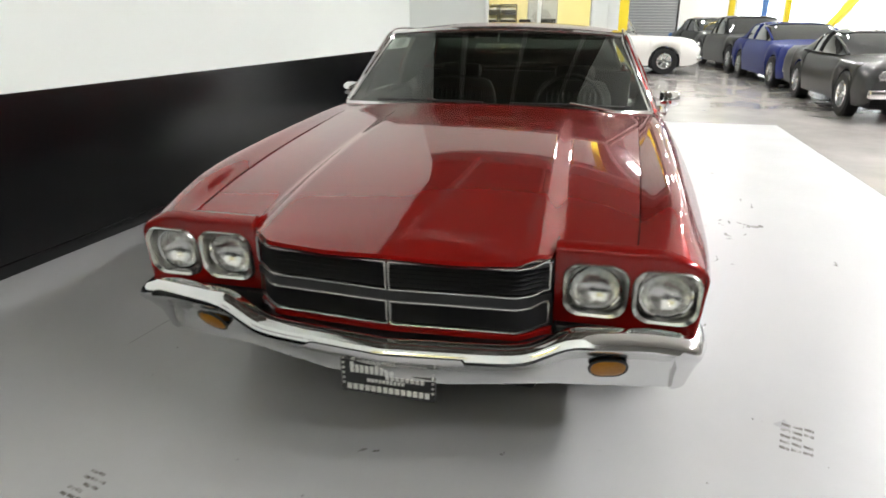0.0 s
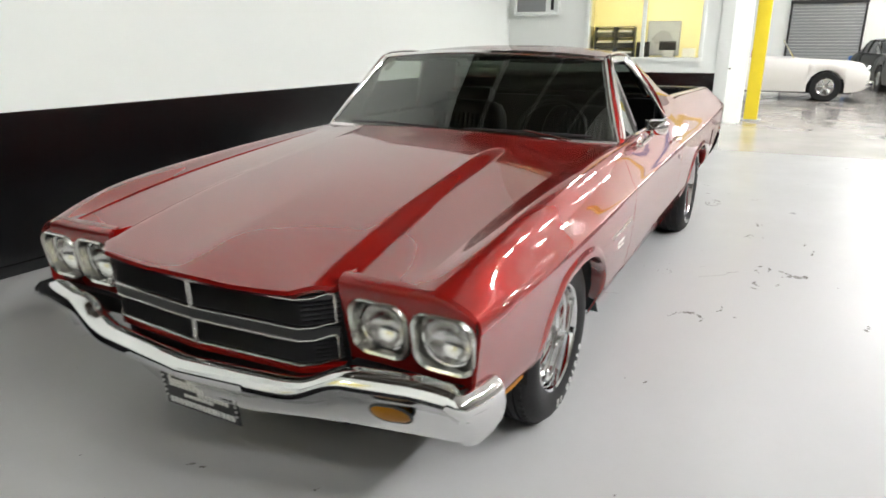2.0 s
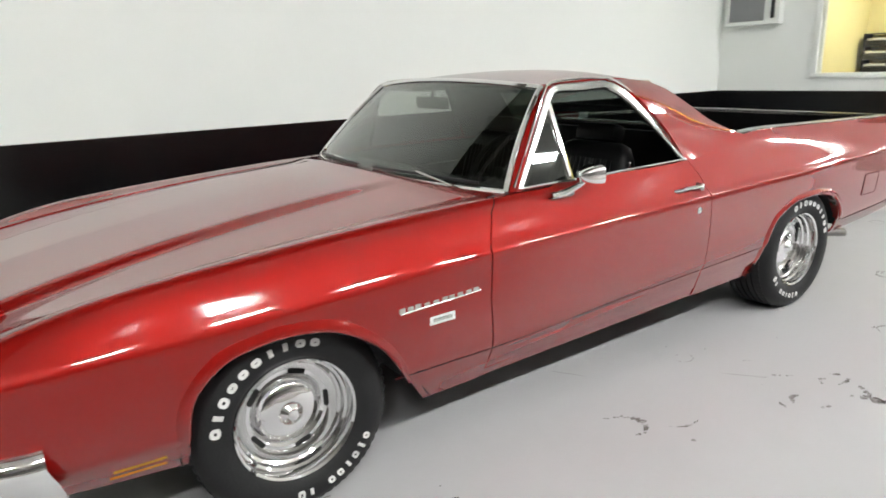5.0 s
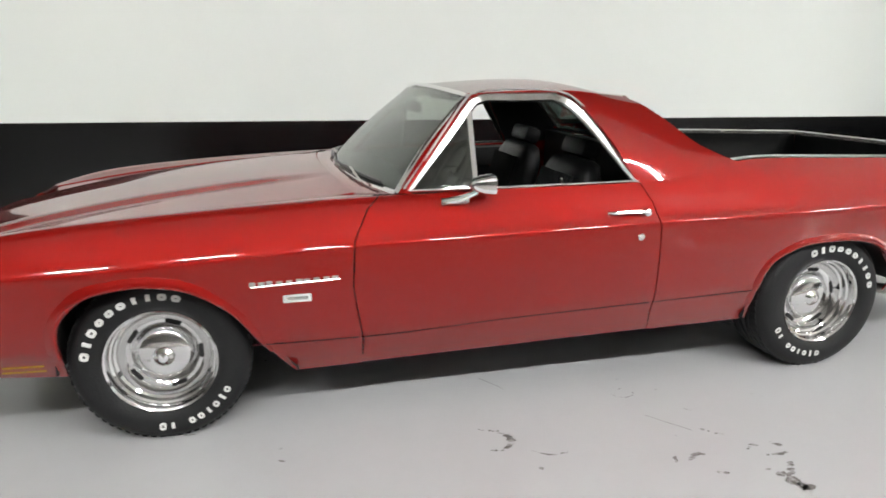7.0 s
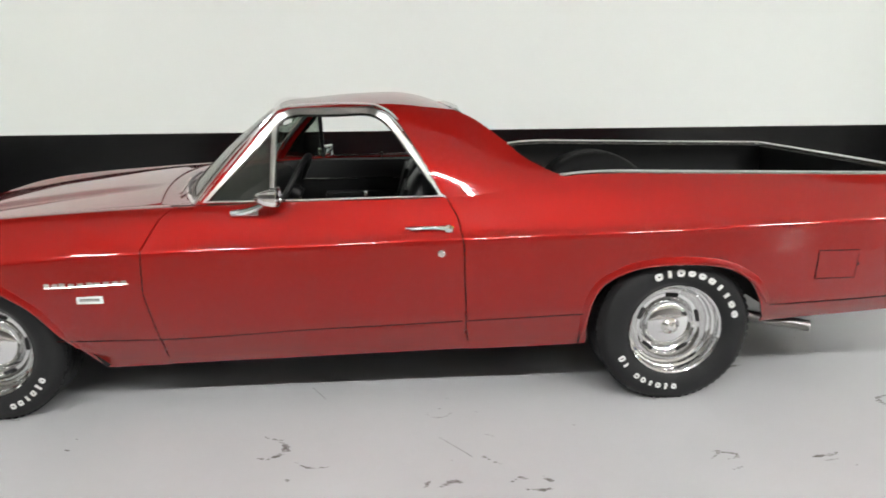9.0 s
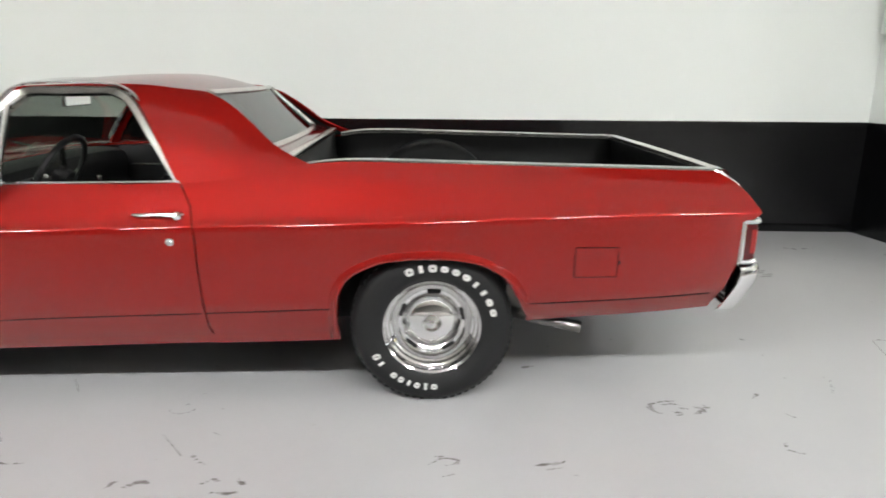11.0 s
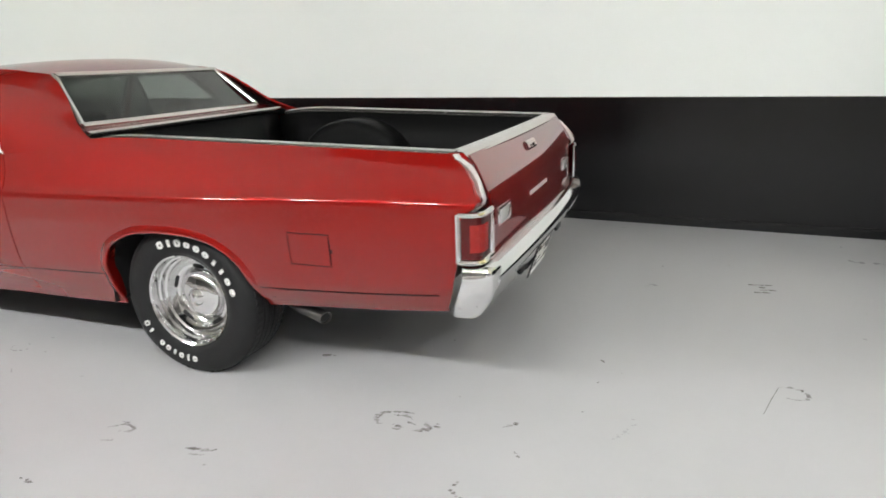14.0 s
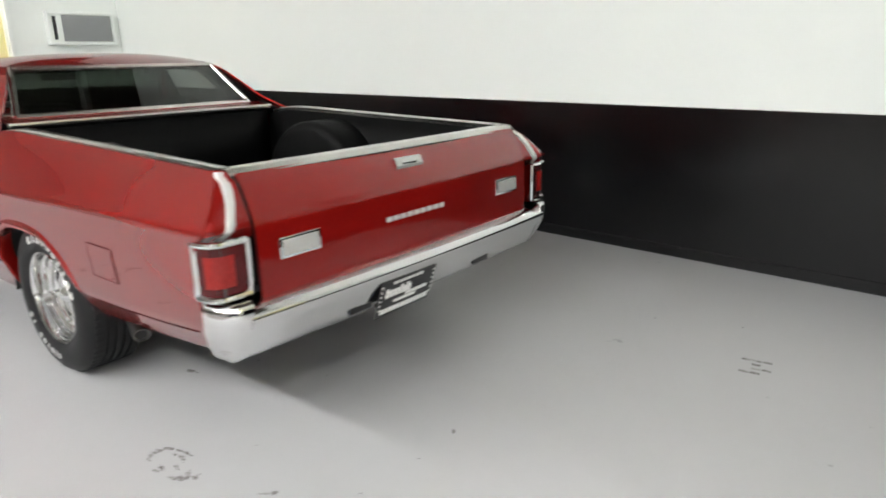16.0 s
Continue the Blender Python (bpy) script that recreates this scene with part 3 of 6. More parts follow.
# cars parked in the hall
def parked_car(label, paint, m, L=4.6, W=1.8, wb=2.7, front=0.85, hood=0.88, belt=0.92, deck=0.92, roof=1.36, cab=(1.55, 2.2, 3.3, 3.9), wheel_r=0.32, open_top=False, truck=False):
    """x runs from the nose (0) to the tail (L); cab: screen base, roof front, roof rear, rear screen base."""
    ob = thing("parked_car", label, "car", "cars parked in the hall")
    prof_x = [0.0, 0.06, 0.35, cab[0] - 0.1, cab[0], cab[3], cab[3] + 0.1, L - 0.25, L - 0.05, L]
    prof_z = [hood - 0.22, hood - 0.10, hood - 0.03, hood + 0.02, belt, belt, deck, deck - 0.02, deck - 0.08, deck - 0.25]
    wid = [0.90, 0.94, 0.97, 1.0, 1.0, 1.0, 1.0, 0.98, 0.95, 0.92]
    bot = [0.34, 0.28, 0.22, 0.22, 0.22, 0.22, 0.22, 0.26, 0.32, 0.38]
    rows = []
    wells = (front, front + wb)
    xs = sorted(set(list(np.linspace(0, L, 40)) + [c + d for c in wells for d in (-wheel_r * 1.16, -wheel_r * 1.14, wheel_r * 1.14, wheel_r * 1.16)]))
    for x in xs:
        zt, w, zb = np.interp(x, prof_x, prof_z), np.interp(x, prof_x, wid) * W / 2, np.interp(x, prof_x, bot)
        for c in wells:
            u = (x - c) / (wheel_r * 1.15)
            if abs(u) < 1:
                zb = max(zb, wheel_r + wheel_r * 1.12 * math.sqrt(1 - u * u))
        zb = min(zb, zt - 0.06)
        half = [(w * 0.95, zb), (w, zb + (zt - zb) * 0.35), (w * 0.995, zb + (zt - zb) * 0.62), (w * 0.95, zb + (zt - zb) * 0.88), (w * 0.86, zt - 0.004), (w * 0.5, zt + 0.02), (0.0, zt + 0.028)]
        rows.append([(x, -y, z) for y, z in half] + [(x, y, z) for y, z in half[-2::-1]])
    body = Mesh().grid(rows)
    n = len(rows[0])
    body.add(rows[0], [tuple(range(n))])
    body.add(rows[-1], [tuple(range(n))])
    parts = [("body", body, paint, 40)]
    if not open_top:
        xs_cab = np.linspace(cab[0], cab[3], 25)
        rise = cr([cab[0], cab[0] * 0.4 + cab[1] * 0.6, cab[1], (cab[1] + cab[2]) / 2, cab[2], cab[2] * 0.5 + cab[3] * 0.5, cab[3]], [0.02, 0.66, 0.94, 1.0, 0.95, 0.58, 0.02], xs_cab)

        def shell(out):
            """The cabin's outline at every station, pushed outwards."""
            rows = []
            for x, h in zip(xs_cab, rise):
                h = h * (roof - belt)
                half = [(0.455 * W, 0.0), (0.435 * W, 0.35 * h), (0.40 * W, 0.72 * h), (0.365 * W, 0.92 * h), (0.29 * W, h), (0.15 * W, 1.015 * h), (0.0, 1.02 * h)]
                rows.append([(x, -y - out, belt - 0.01 + z + out) for y, z in half] + [(x, y + (out if y else 0), belt - 0.01 + z + out) for y, z in half[-2::-1]])
            return np.array(rows)

        inner, outer = shell(0.0), shell(0.012)
        a, b = int(np.searchsorted(xs_cab, cab[1])), int(np.searchsorted(xs_cab, cab[2]))
        parts.append(("windshield", Mesh().grid(inner[:a + 1]), CARGLASS, 40))
        parts.append(("rear_window", Mesh().grid(inner[b:]), CARGLASS, 40))
        for cols in (slice(0, 5), slice(8, 13)):
            parts.append(("side_window", Mesh().grid(inner[a:b + 1, cols]), CARGLASS, 40))
        parts.append(("roof", Mesh().grid(outer[a - 1:b + 2, 3:10]), paint, 50))
        for col in (2, 10):
            parts.append(("pillar", Mesh().tube(outer[:a + 1, col], 0.022, 6), paint, 40))
            parts.append(("pillar", Mesh().grid(outer[b:, (0, 1, 2, 3) if col == 2 else (9, 10, 11, 12)]), paint, 40))
            parts.append(("pillar", Mesh().tube(outer[(a + b) // 2, :4] if col == 2 else outer[(a + b) // 2, 9:], 0.018, 6), paint, 40))
    else:
        parts.append(("windshield", Mesh().grid([[(cab[0], y * W, belt), (cab[0] + 0.25, y * W * 0.9, roof)] for y in np.linspace(-0.44, 0.44, 7)]), CARGLASS, 40))
        parts.append(("screen_frame", Mesh().tube([(cab[0], -W * 0.44, belt), (cab[0] + 0.25, -W * 0.4, roof), (cab[0] + 0.25, W * 0.4, roof), (cab[0], W * 0.44, belt)], 0.02, 6), CHROME, 40))
        for x in (cab[0] + 0.75, cab[0] + 1.5):
            parts.append(("seat", Mesh().box((x, -W * 0.4, belt - 0.2), (x + 0.18, W * 0.4, belt + 0.2), bevel=0.05), REDSEAT, 40))
    for s in (-1, 1):
        parts.append(("headlamp", Mesh().revolve([(0.09, 0.02), (0.085, -0.02), (0.0005, -0.03)], 16, "x", (0.03, s * W * 0.36, hood - 0.18)), REFLECTOR, 40))
        parts.append(("tail_lamp", Mesh().box((L - 0.03, s * W * 0.36 - 0.1, deck - 0.24), (L + 0.005, s * W * 0.36 + 0.1, deck - 0.14), bevel=0.01), REDLENS, 40))
    parts.append(("front_bumper", Mesh().box((-0.08, -W * 0.46, 0.36), (0.06, W * 0.46, 0.48), bevel=0.03), CHROME, 40))
    parts.append(("rear_bumper", Mesh().box((L - 0.06, -W * 0.46, 0.38), (L + 0.08, W * 0.46, 0.50), bevel=0.03), CHROME, 40))
    parts.append(("grille", Mesh().box((-0.01, -W * 0.28, 0.50), (0.05, W * 0.28, hood - 0.20), bevel=0.01), GRILLE, 40))
    parts.append(("underbody", Mesh().box((0.3, -W * 0.38, 0.18), (L - 0.3, W * 0.38, 0.45)), BLACK, 40))
    for nm, ms, mt, sh in parts:
        o = link(nm, ms, mt, None, sharp=sh)
        o.parent = ob
    for c in wells:
        for s in (-1, 1):
            y = s * (W / 2 - 0.13)
            tyre = link("tyre", Mesh().revolve([(0.19, -0.10), (wheel_r - 0.03, -0.105), (wheel_r, -0.08), (wheel_r, 0.08), (wheel_r - 0.03, 0.105), (0.19, 0.10)], 28, "y", (c, y, wheel_r)), RUBBER, None)
            tyre.parent = ob
            rim = link("rim", Mesh().revolve([(0.195, s * 0.10), (0.18, s * 0.108), (0.16, s * 0.09), (0.07, s * 0.08), (0.05, s * 0.10), (0.0005, s * 0.105)], 24, "y", (c, y, wheel_r)), CHROME, None)
            rim.parent = ob
            for k in range(6):
                a = k * math.pi / 3
                spoke = link("spoke", Mesh().tube([(c + 0.05 * math.cos(a), y + s * 0.10, wheel_r + 0.05 * math.sin(a)), (c + 0.175 * math.cos(a), y + s * 0.105, wheel_r + 0.175 * math.sin(a))], 0.016, 6), GREYMETAL, None)
                spoke.parent = ob
    ob.matrix_basis = m
    return ob


parked_car("dark grey sporty coupe with silver wheels", material("dark_grey_paint", (0.022, 0.022, 0.0215), 0.35, coat=0.3, spec=0.1), pose(7.68, -4.92, 0, 0, 0, 1), L=4.6, W=1.86, wb=2.5, front=0.93, hood=0.82, belt=0.88, deck=0.93, roof=1.23, cab=(1.35, 2.05, 2.75, 3.55), wheel_r=0.33)
parked_car("bright blue vintage fastback with chrome bumpers", material("blue_paint", (0.004, 0.014, 0.13), 0.5, coat=0.3, spec=0.1), pose(12.25, -4.85, 0, 0, 0, 4), L=4.6, W=1.78, wb=2.74, front=0.95, hood=0.90, belt=0.95, deck=0.95, roof=1.32)
parked_car("black vintage pickup with a chrome front", material("black_paint", (0.006, 0.006, 0.0065), 0.3, coat=0.3, spec=0.1), pose(16.7, -4.7, 0, 0, 0, 8), L=4.7, W=1.85, wb=2.9, front=0.8, hood=0.96, belt=0.99, deck=0.96, roof=1.47, cab=(1.5, 2.0, 2.7, 3.0), wheel_r=0.35)
parked_car("dark green vintage saloon with a chrome front", material("dark_green_paint", (0.014, 0.017, 0.014), 0.3, coat=0.3, spec=0.1), pose(20.6, -4.4, 0, 0, 0, 10), L=4.7, W=1.8, hood=0.95, belt=1.0, deck=0.98, roof=1.42)
parked_car("silver grey vintage saloon parked in the row", material("silver_paint", (0.30, 0.30, 0.31), 0.3, coat=0.3, spec=0.1), pose(9.4, -7.6, 0, 0, 0, 3), L=4.7, W=1.8, hood=0.95, belt=1.0, deck=0.98, roof=1.52)
parked_car("white vintage convertible with a red interior", material("ivory_paint", (0.72, 0.70, 0.66), 0.3, coat=0.3, spec=0.1, vary=0.02), pose(16.85, -2.78, 0, 0, 0, 92), L=5.1, W=1.9, wb=2.9, front=0.86, hood=0.92, belt=0.98, deck=0.95, roof=1.38, cab=(1.6, 2.0, 2.9, 3.6), wheel_r=0.34, open_top=True)

# workbench and boxes by the far door
bench = thing("workbench", "cluttered wooden workbench by the far door", "workbench")
part("top", Mesh().box((25.8, -4.9, 0.86), (26.5, -3.3, 0.92), bevel=0.01), WOOD, bench)
for x, y in ((25.85, -4.85), (26.45, -4.85), (25.85, -3.35), (26.45, -3.35)):
    part("leg", Mesh().box((x - 0.04, y - 0.04, 0), (x + 0.04, y + 0.04, 0.86)), WOOD, bench)
part("shelf", Mesh().box((25.85, -4.85, 0.3), (26.45, -3.35, 0.34)), WOOD, bench)
tv = thing("television", "small black television on the workbench", "television")
part("screen", Mesh().box((26.0, -4.42, 1.05), (26.08, -4.02, 1.42), bevel=0.01), GRILLE, tv)
part("stand", Mesh().box((25.98, -4.28, 0.92), (26.12, -4.14, 1.05)), GRILLE, tv)
for k, (y, w, h, mt) in enumerate(((-3.45, 0.3, 0.35, "CARTON"), (-3.8, 0.25, 0.5, "WOOD"), (-4.6, 0.35, 0.28, "CARTON"))):
    ob = thing("carton", "brown cardboard carton on the workbench", "carton", "cartons on the workbench")
    part("body", Mesh().box((25.95, y - w / 2, 0.92), (26.3, y + w / 2, 0.92 + h), bevel=0.01), CARTON if mt == "CARTON" else WOOD, ob)
    part("lid", Mesh().box((25.94, y - w / 2 - 0.01, 0.92 + h), (26.31, y + w / 2 + 0.01, 0.94 + h)), CARTON, ob)
drum = thing("drum", "blue plastic drum by the workbench", "drum")
part("body", Mesh().revolve([(0.0005, 0.0), (0.26, 0.0), (0.29, 0.05), (0.29, 0.80), (0.26, 0.86), (0.0005, 0.86)], 24, "z", (25.6, -3.0, 0)), BLUESTEEL, drum)
part("rim", Mesh().revolve([(0.29, 0.40), (0.305, 0.42), (0.29, 0.44)], 24, "z", (25.6, -3.0, 0)), BLUESTEEL, drum)



# ---- the red car-based pickup ----
car = thing("coupe_pickup", "glossy red vintage coupe pickup with chrome trim parked beside the wall", "car")

SX = [-0.80, -0.60, -0.30, 0.0, 0.40, 0.75, 1.30, 2.00, 2.25, 2.40, 2.50, 2.95, 3.40, 3.90, 4.22]
GY = [[0.84, 0.85, 0.86, 0.86, 0.86, 0.86, 0.865, 0.87, 0.87, 0.87, 0.87, 0.87, 0.87, 0.87, 0.86],
      [0.885, 0.91, 0.925, 0.935, 0.935, 0.93, 0.93, 0.93, 0.93, 0.93, 0.93, 0.93, 0.925, 0.915, 0.9],
      [0.905, 0.935, 0.955, 0.968, 0.972, 0.968, 0.962, 0.955, 0.953, 0.952, 0.952, 0.952, 0.95, 0.945, 0.935],
      [0.92, 0.942, 0.957, 0.967, 0.972, 0.97, 0.963, 0.955, 0.954, 0.953, 0.953, 0.957, 0.957, 0.95, 0.942],
      [0.9, 0.922, 0.938, 0.949, 0.954, 0.948, 0.939, 0.931, 0.929, 0.928, 0.928, 0.932, 0.932, 0.925, 0.917],
      [0.81, 0.846, 0.856, 0.858, 0.858, 0.863, 0.872, 0.882, 0.868, 0.858, 0.857, 0.852, 0.85, 0.848, 0.846],
      [0.72, 0.735, 0.74, 0.745, 0.75, 0.755, 0.85, 0.862, 0.846, 0.824, 0.81, 0.803, 0.8, 0.8, 0.8]]
GZ = [[0.33, 0.31, 0.29, 0.265, 0.228, 0.236, 0.25, 0.268, 0.271, 0.273, 0.275, 0.315, 0.363, 0.392, 0.418],
      [0.4, 0.4, 0.4, 0.395, 0.382, 0.378, 0.40, 0.42, 0.428, 0.433, 0.436, 0.445, 0.455, 0.475, 0.497],
      [0.53, 0.55, 0.56, 0.57, 0.58, 0.59, 0.6, 0.62, 0.625, 0.628, 0.63, 0.63, 0.64, 0.65, 0.66],
      [0.679, 0.692, 0.702, 0.716, 0.737, 0.758, 0.768, 0.782, 0.786, 0.788, 0.79, 0.8, 0.817, 0.83, 0.835],
      [0.712, 0.727, 0.738, 0.752, 0.773, 0.789, 0.798, 0.812, 0.815, 0.816, 0.818, 0.828, 0.845, 0.858, 0.862],
      [0.748, 0.820, 0.852, 0.874, 0.898, 0.912, 0.901, 0.905, 0.926, 0.942, 0.9496, 0.9458, 0.9443, 0.941, 0.9375],
      [0.75, 0.787, 0.832, 0.865, 0.897, 0.922, 0.933, 0.936, 0.962, 1.0, 1.022, 1.011, 1.0, 0.9878, 0.98]]
FINE = np.arange(-1.6, 5.0, 0.01)


def eased(k, values, spread):
    """A guide along the body, fair enough for clean reflections."""
    y = cr(SX, values, np.clip(FINE, SX[0], SX[-1]))
    lo, hi = FINE < SX[0], FINE > SX[-1]
    y[lo] = values[0] + (FINE[lo] - SX[0]) * (values[1] - values[0]) / (SX[1] - SX[0])
    y[hi] = values[-1] + (FINE[hi] - SX[-1]) * (values[-1] - values[-2]) / (SX[-1] - SX[-2])
    w = np.exp(-0.5 * (np.arange(-60, 61) * 0.01 / spread) ** 2)
    return np.convolve(np.pad(y, 60, mode="edge"), w / w.sum(), "valid")


FY = [eased(k, v, 0.15 if k == 5 else 0.13) for k, v in enumerate(GY)]
FZ = [eased(k, v, 0.15 if k == 5 else 0.13) for k, v in enumerate(GZ)]


def gy(k, x):
    return float(np.interp(x, FINE, FY[k]))


def gz(k, x):
    return float(np.interp(x, FINE, FZ[k]))


# edges of the wheel openings: (x, z)
ARCH_F = [(-.332, .29), (-.326, .45), (-.300, .545), (-.215, .620), (-.11, .645), (-.03, .651), (.06, .642), (.14, .618), (.22, .570), (.29, .505), (.375, .378), (.478, .226)]
ARCH_R = [(2.549, .268), (2.553, .34), (2.557, .45), (2.575, .52), (2.62, .58), (2.73, .632), (2.83, .648), (2.93, .652), (3.03, .648), (3.13, .630), (3.20, .597), (3.26, .550), (3.32, .465), (3.368, .385)]
ARCHES = [spline(a, 45) for a in (ARCH_F, ARCH_R)]
for a in ARCHES:
    a[:, 0] = np.maximum.accumulate(a[:, 0] + np.arange(45) * 1e-6)


@functools.lru_cache(maxsize=None)
def section(x):
    """The body side's outline at x: (y, z) pairs from the rocker up to the top edge; the crease is the 31st."""
    ctrl = np.array([[gy(k, x), gz(k, x)] for k in range(7)])
    low, up = spline(ctrl[:4], 80), spline(ctrl[3:], 80)
    low[:, 0] += 0.004 * np.exp(-(low[-1, 1] - low[:, 1]) / 0.018)
    up[:, 0] += 0.004 * np.exp(-np.arange(80) / 8.0)
    line = np.vstack([low, up[1:]])
    arc = np.concatenate([[0], np.cumsum(np.hypot(*np.diff(line, axis=0).T))])
    mid = arc[79]
    fine = np.linspace(0, arc[-1], int(arc[-1] / 0.002))
    step = fine[1]
    p = np.stack([np.interp(fine, arc, line[:, 0]), np.interp(fine, arc, line[:, 1])], 1)
    w = np.exp(-0.5 * (np.arange(-22, 23) * step / 0.012) ** 2)
    w /= w.sum()
    ghost = np.vstack([p[0] + (p[0] - p[1]) * k for k in range(22, 0, -1)] + [p] + [p[-1] + (p[-1] - p[-2]) * k for k in range(1, 23)])
    p = np.stack([np.convolve(ghost[:, 0], w, "valid"), np.convolve(ghost[:, 1], w, "valid")], 1)
    at = np.concatenate([np.linspace(0, mid, 31), mid + (arc[-1] - mid) * (np.arange(1, 31) / 30) ** 1.5])
    s = np.stack([np.interp(at, fine, p[:, 0]), np.interp(at, fine, p[:, 1])], 1)
    s[:, 0] -= 0.008 * np.clip((ctrl[1, 1] - s[:, 1]) / 0.006 + 0.5, 0, 1)
    return s


def arch_z(x):
    """Height of the wheel opening's edge above x, or none."""
    for a in ARCHES:
        if a[0, 0] < x < a[-1, 0]:
            return float(np.interp(x, a[:, 0], a[:, 1]))
    return -1.0


def side_y(x, z):
    s = section(x)
    return float(np.interp(z, s[:31, 1], s[:31, 0]))


def side_sheet(x0, x1, low, front=None, rear=None, step=0.03, upper=True):
    """The body side between x0 and x1. low(x): its lower edge; front, rear: how far its ends shift at height z."""
    xs = list(np.arange(x0, x1, step)) + [x1]
    for a in ARCHES:
        xs += [x for x in a[:, 0] if x0 < x < x1] + [x for x in (a[0, 0] - 0.0008, a[-1, 0] + 0.0008) if x0 < x < x1]
    xs = sorted(set(round(float(x), 4) for x in xs))
    rows = []
    for x in xs:
        s = section(x)
        i3 = 30
        zl = min(low(x), s[i3, 1] - 0.03)
        zz = np.concatenate([np.linspace(zl, s[i3, 1] - 0.028, 18), s[i3, 1] - np.array([0.02, 0.013, 0.007, 0.003, 0.0])]) if s[i3, 1] - zl > 0.05 else np.linspace(zl, s[i3, 1], 23)
        yy = np.interp(zz, s[:i3 + 1, 1], s[:i3 + 1, 0])
        col = list(zip(yy, zz)) + ([tuple(p) for p in s[i3 + 1:]] if upper else [])
        u = (x - x0) / (x1 - x0)
        pts = []
        for y, z in col:
            dx = (front(z) * (1 - u) ** 2 if front else 0) + (rear(z) * u**2 if rear else 0)
            pts.append((x + dx, y, z))
        rows.append(pts)
    return np.array(rows)


def bottom(x):
    return gz(0, x)


def lower_edge(x):
    return max(bottom(x), arch_z(x), float(np.interp(x, [-0.775, -0.70, -0.64], [0.47, 0.42, 0.2])))


def seam_f(z):
    return float(np.interp(z, [.27, .36, .60, .77, .88, .95], [.757, .757, .72, .73, .79, .88])) - 0.74


def seam_r(z):
    return float(np.interp(z, [.30, .36, .76, .86, .95], [2.045, 2.03, 2.02, 2.0, 1.95])) - 2.02


def both(name, P, mat, parent=None, label="", **kw):
    """A part on the driver's side (y < 0) and its twin on the other."""
    P = np.asarray(P, float)
    out = []
    for s in (-1, 1):
        Q = P.copy()
        Q[..., 1] *= s
        out.append(part(name, Mesh().grid(Q), mat, parent or car, label, **kw))
    return out


def both_mesh(name, mesh, mat, parent=None, label="", **kw):
    out = []
    for s in (1, -1):
        m = Mesh()
        m.v = [(x, s * y, z) for x, y, z in mesh.v]
        m.f = list(mesh.f)
        out.append(part(name, m, mat, parent or car, label, **kw))
    return out


GAP = 0.0025
fender = both("front_fender", side_sheet(-0.775, 0.74 - GAP, lower_edge, None, seam_f), RED, solid=0.008, sharp=60, label="glossy red front fender")
door = both("door", side_sheet(0.74 + GAP, 2.02 - GAP, lambda x: bottom(x) + 0.045, seam_f, seam_r), RED, solid=0.008, sharp=60, label="glossy red door with the window rolled down")


def tail_edge(z):
    """Where the bedside ends, at height z."""
    return float(np.interp(z, [.43, .50, .64, .80, .835, .90, .945, .985], [4.122, 4.152, 4.188, 4.205, 4.260, 4.222, 4.180, 4.108]))


quarter = both("bedside", side_sheet(2.02 + GAP, 4.19, lower_edge, seam_r, lambda z: tail_edge(z) - 4.19), RED, solid=0.008, sharp=60, label="glossy red bedside panel")
rock = []
for x in np.linspace(0.66, 2.2, 30):
    z0, z1 = bottom(x), bottom(x) + 0.042
    s = section(x)
    rock.append([(x, np.interp(z, s[:31, 1], s[:31, 0]) - 0.002, z) for z in np.linspace(z0, z1, 5)] + [(x, 0.82, z1)])
    rock[-1] = [(x, 0.80, z0 - 0.01)] + rock[-1]
both("rocker_panel", rock, RED, solid=0.004, crisp=False)
for a in ARCHES:
    path, outs, tang = [], [], np.gradient(a, axis=0)
    for (x, z), (tx, tz) in zip(a, tang):
        k = math.hypot(tx, tz)
        path.append((x, side_y(x, z), z))
        outs.append((-tz / k, 0, tx / k))
    fade = np.interp(np.arange(45), [0, 5, 38, 44], [0.35, 1, 1, 0.35])
    P = [[np.array(p) + np.array(o) * b + np.array((0, c * f, 0)) for c, b in ((-.05, .012), (-.01, .002), (.006, -.003), (.013, .002), (.014, .010), (.009, .024), (.003, .040), (-.004, .055))] for p, o, f in zip(path[2:-3], outs[2:-3], fade[2:-3])]
    both("wheel_arch_lip", P, RED, sharp=70)
    cx = (a[0, 0] + a[-1, 0]) / 2
    well = Mesh().grid([[(x + (x - cx) * 0.06, y, z + 0.02) for y in (0.90, 0.70, 0.45)] for x, z in a])
    well.grid([[(cx + (x - cx) * k, 0.45, 0.2 + (z + 0.02 - 0.2) * k) for k in (1.06, 0.5, 0.05)] for x, z in a])
    both_mesh("wheel_well", well, BLACK)


# hood: from the grille's edge to the cowl, over half the width
def nose_x(y):
    """The hood's leading edge."""
    return float(np.interp(abs(y), [0, .20, .40, .475, .492, .50, .80], [-.915, -.905, -.885, -.822, -.80, -.752, -.748]))


hood_line = cr([-0.92, -0.86, -0.7, -0.3, 0.1, 0.5, 0.78], [0.722, 0.741, 0.783, 0.861, 0.917, 0.957, 0.972], np.clip(FINE, -0.92, 0.78))
soften = np.exp(-0.5 * (np.arange(-30, 31) * 0.01 / 0.07) ** 2)
HOOD_TOP = np.where(FINE < -0.80, hood_line, np.convolve(np.pad(hood_line, 30, mode="edge"), soften / soften.sum(), "valid"))


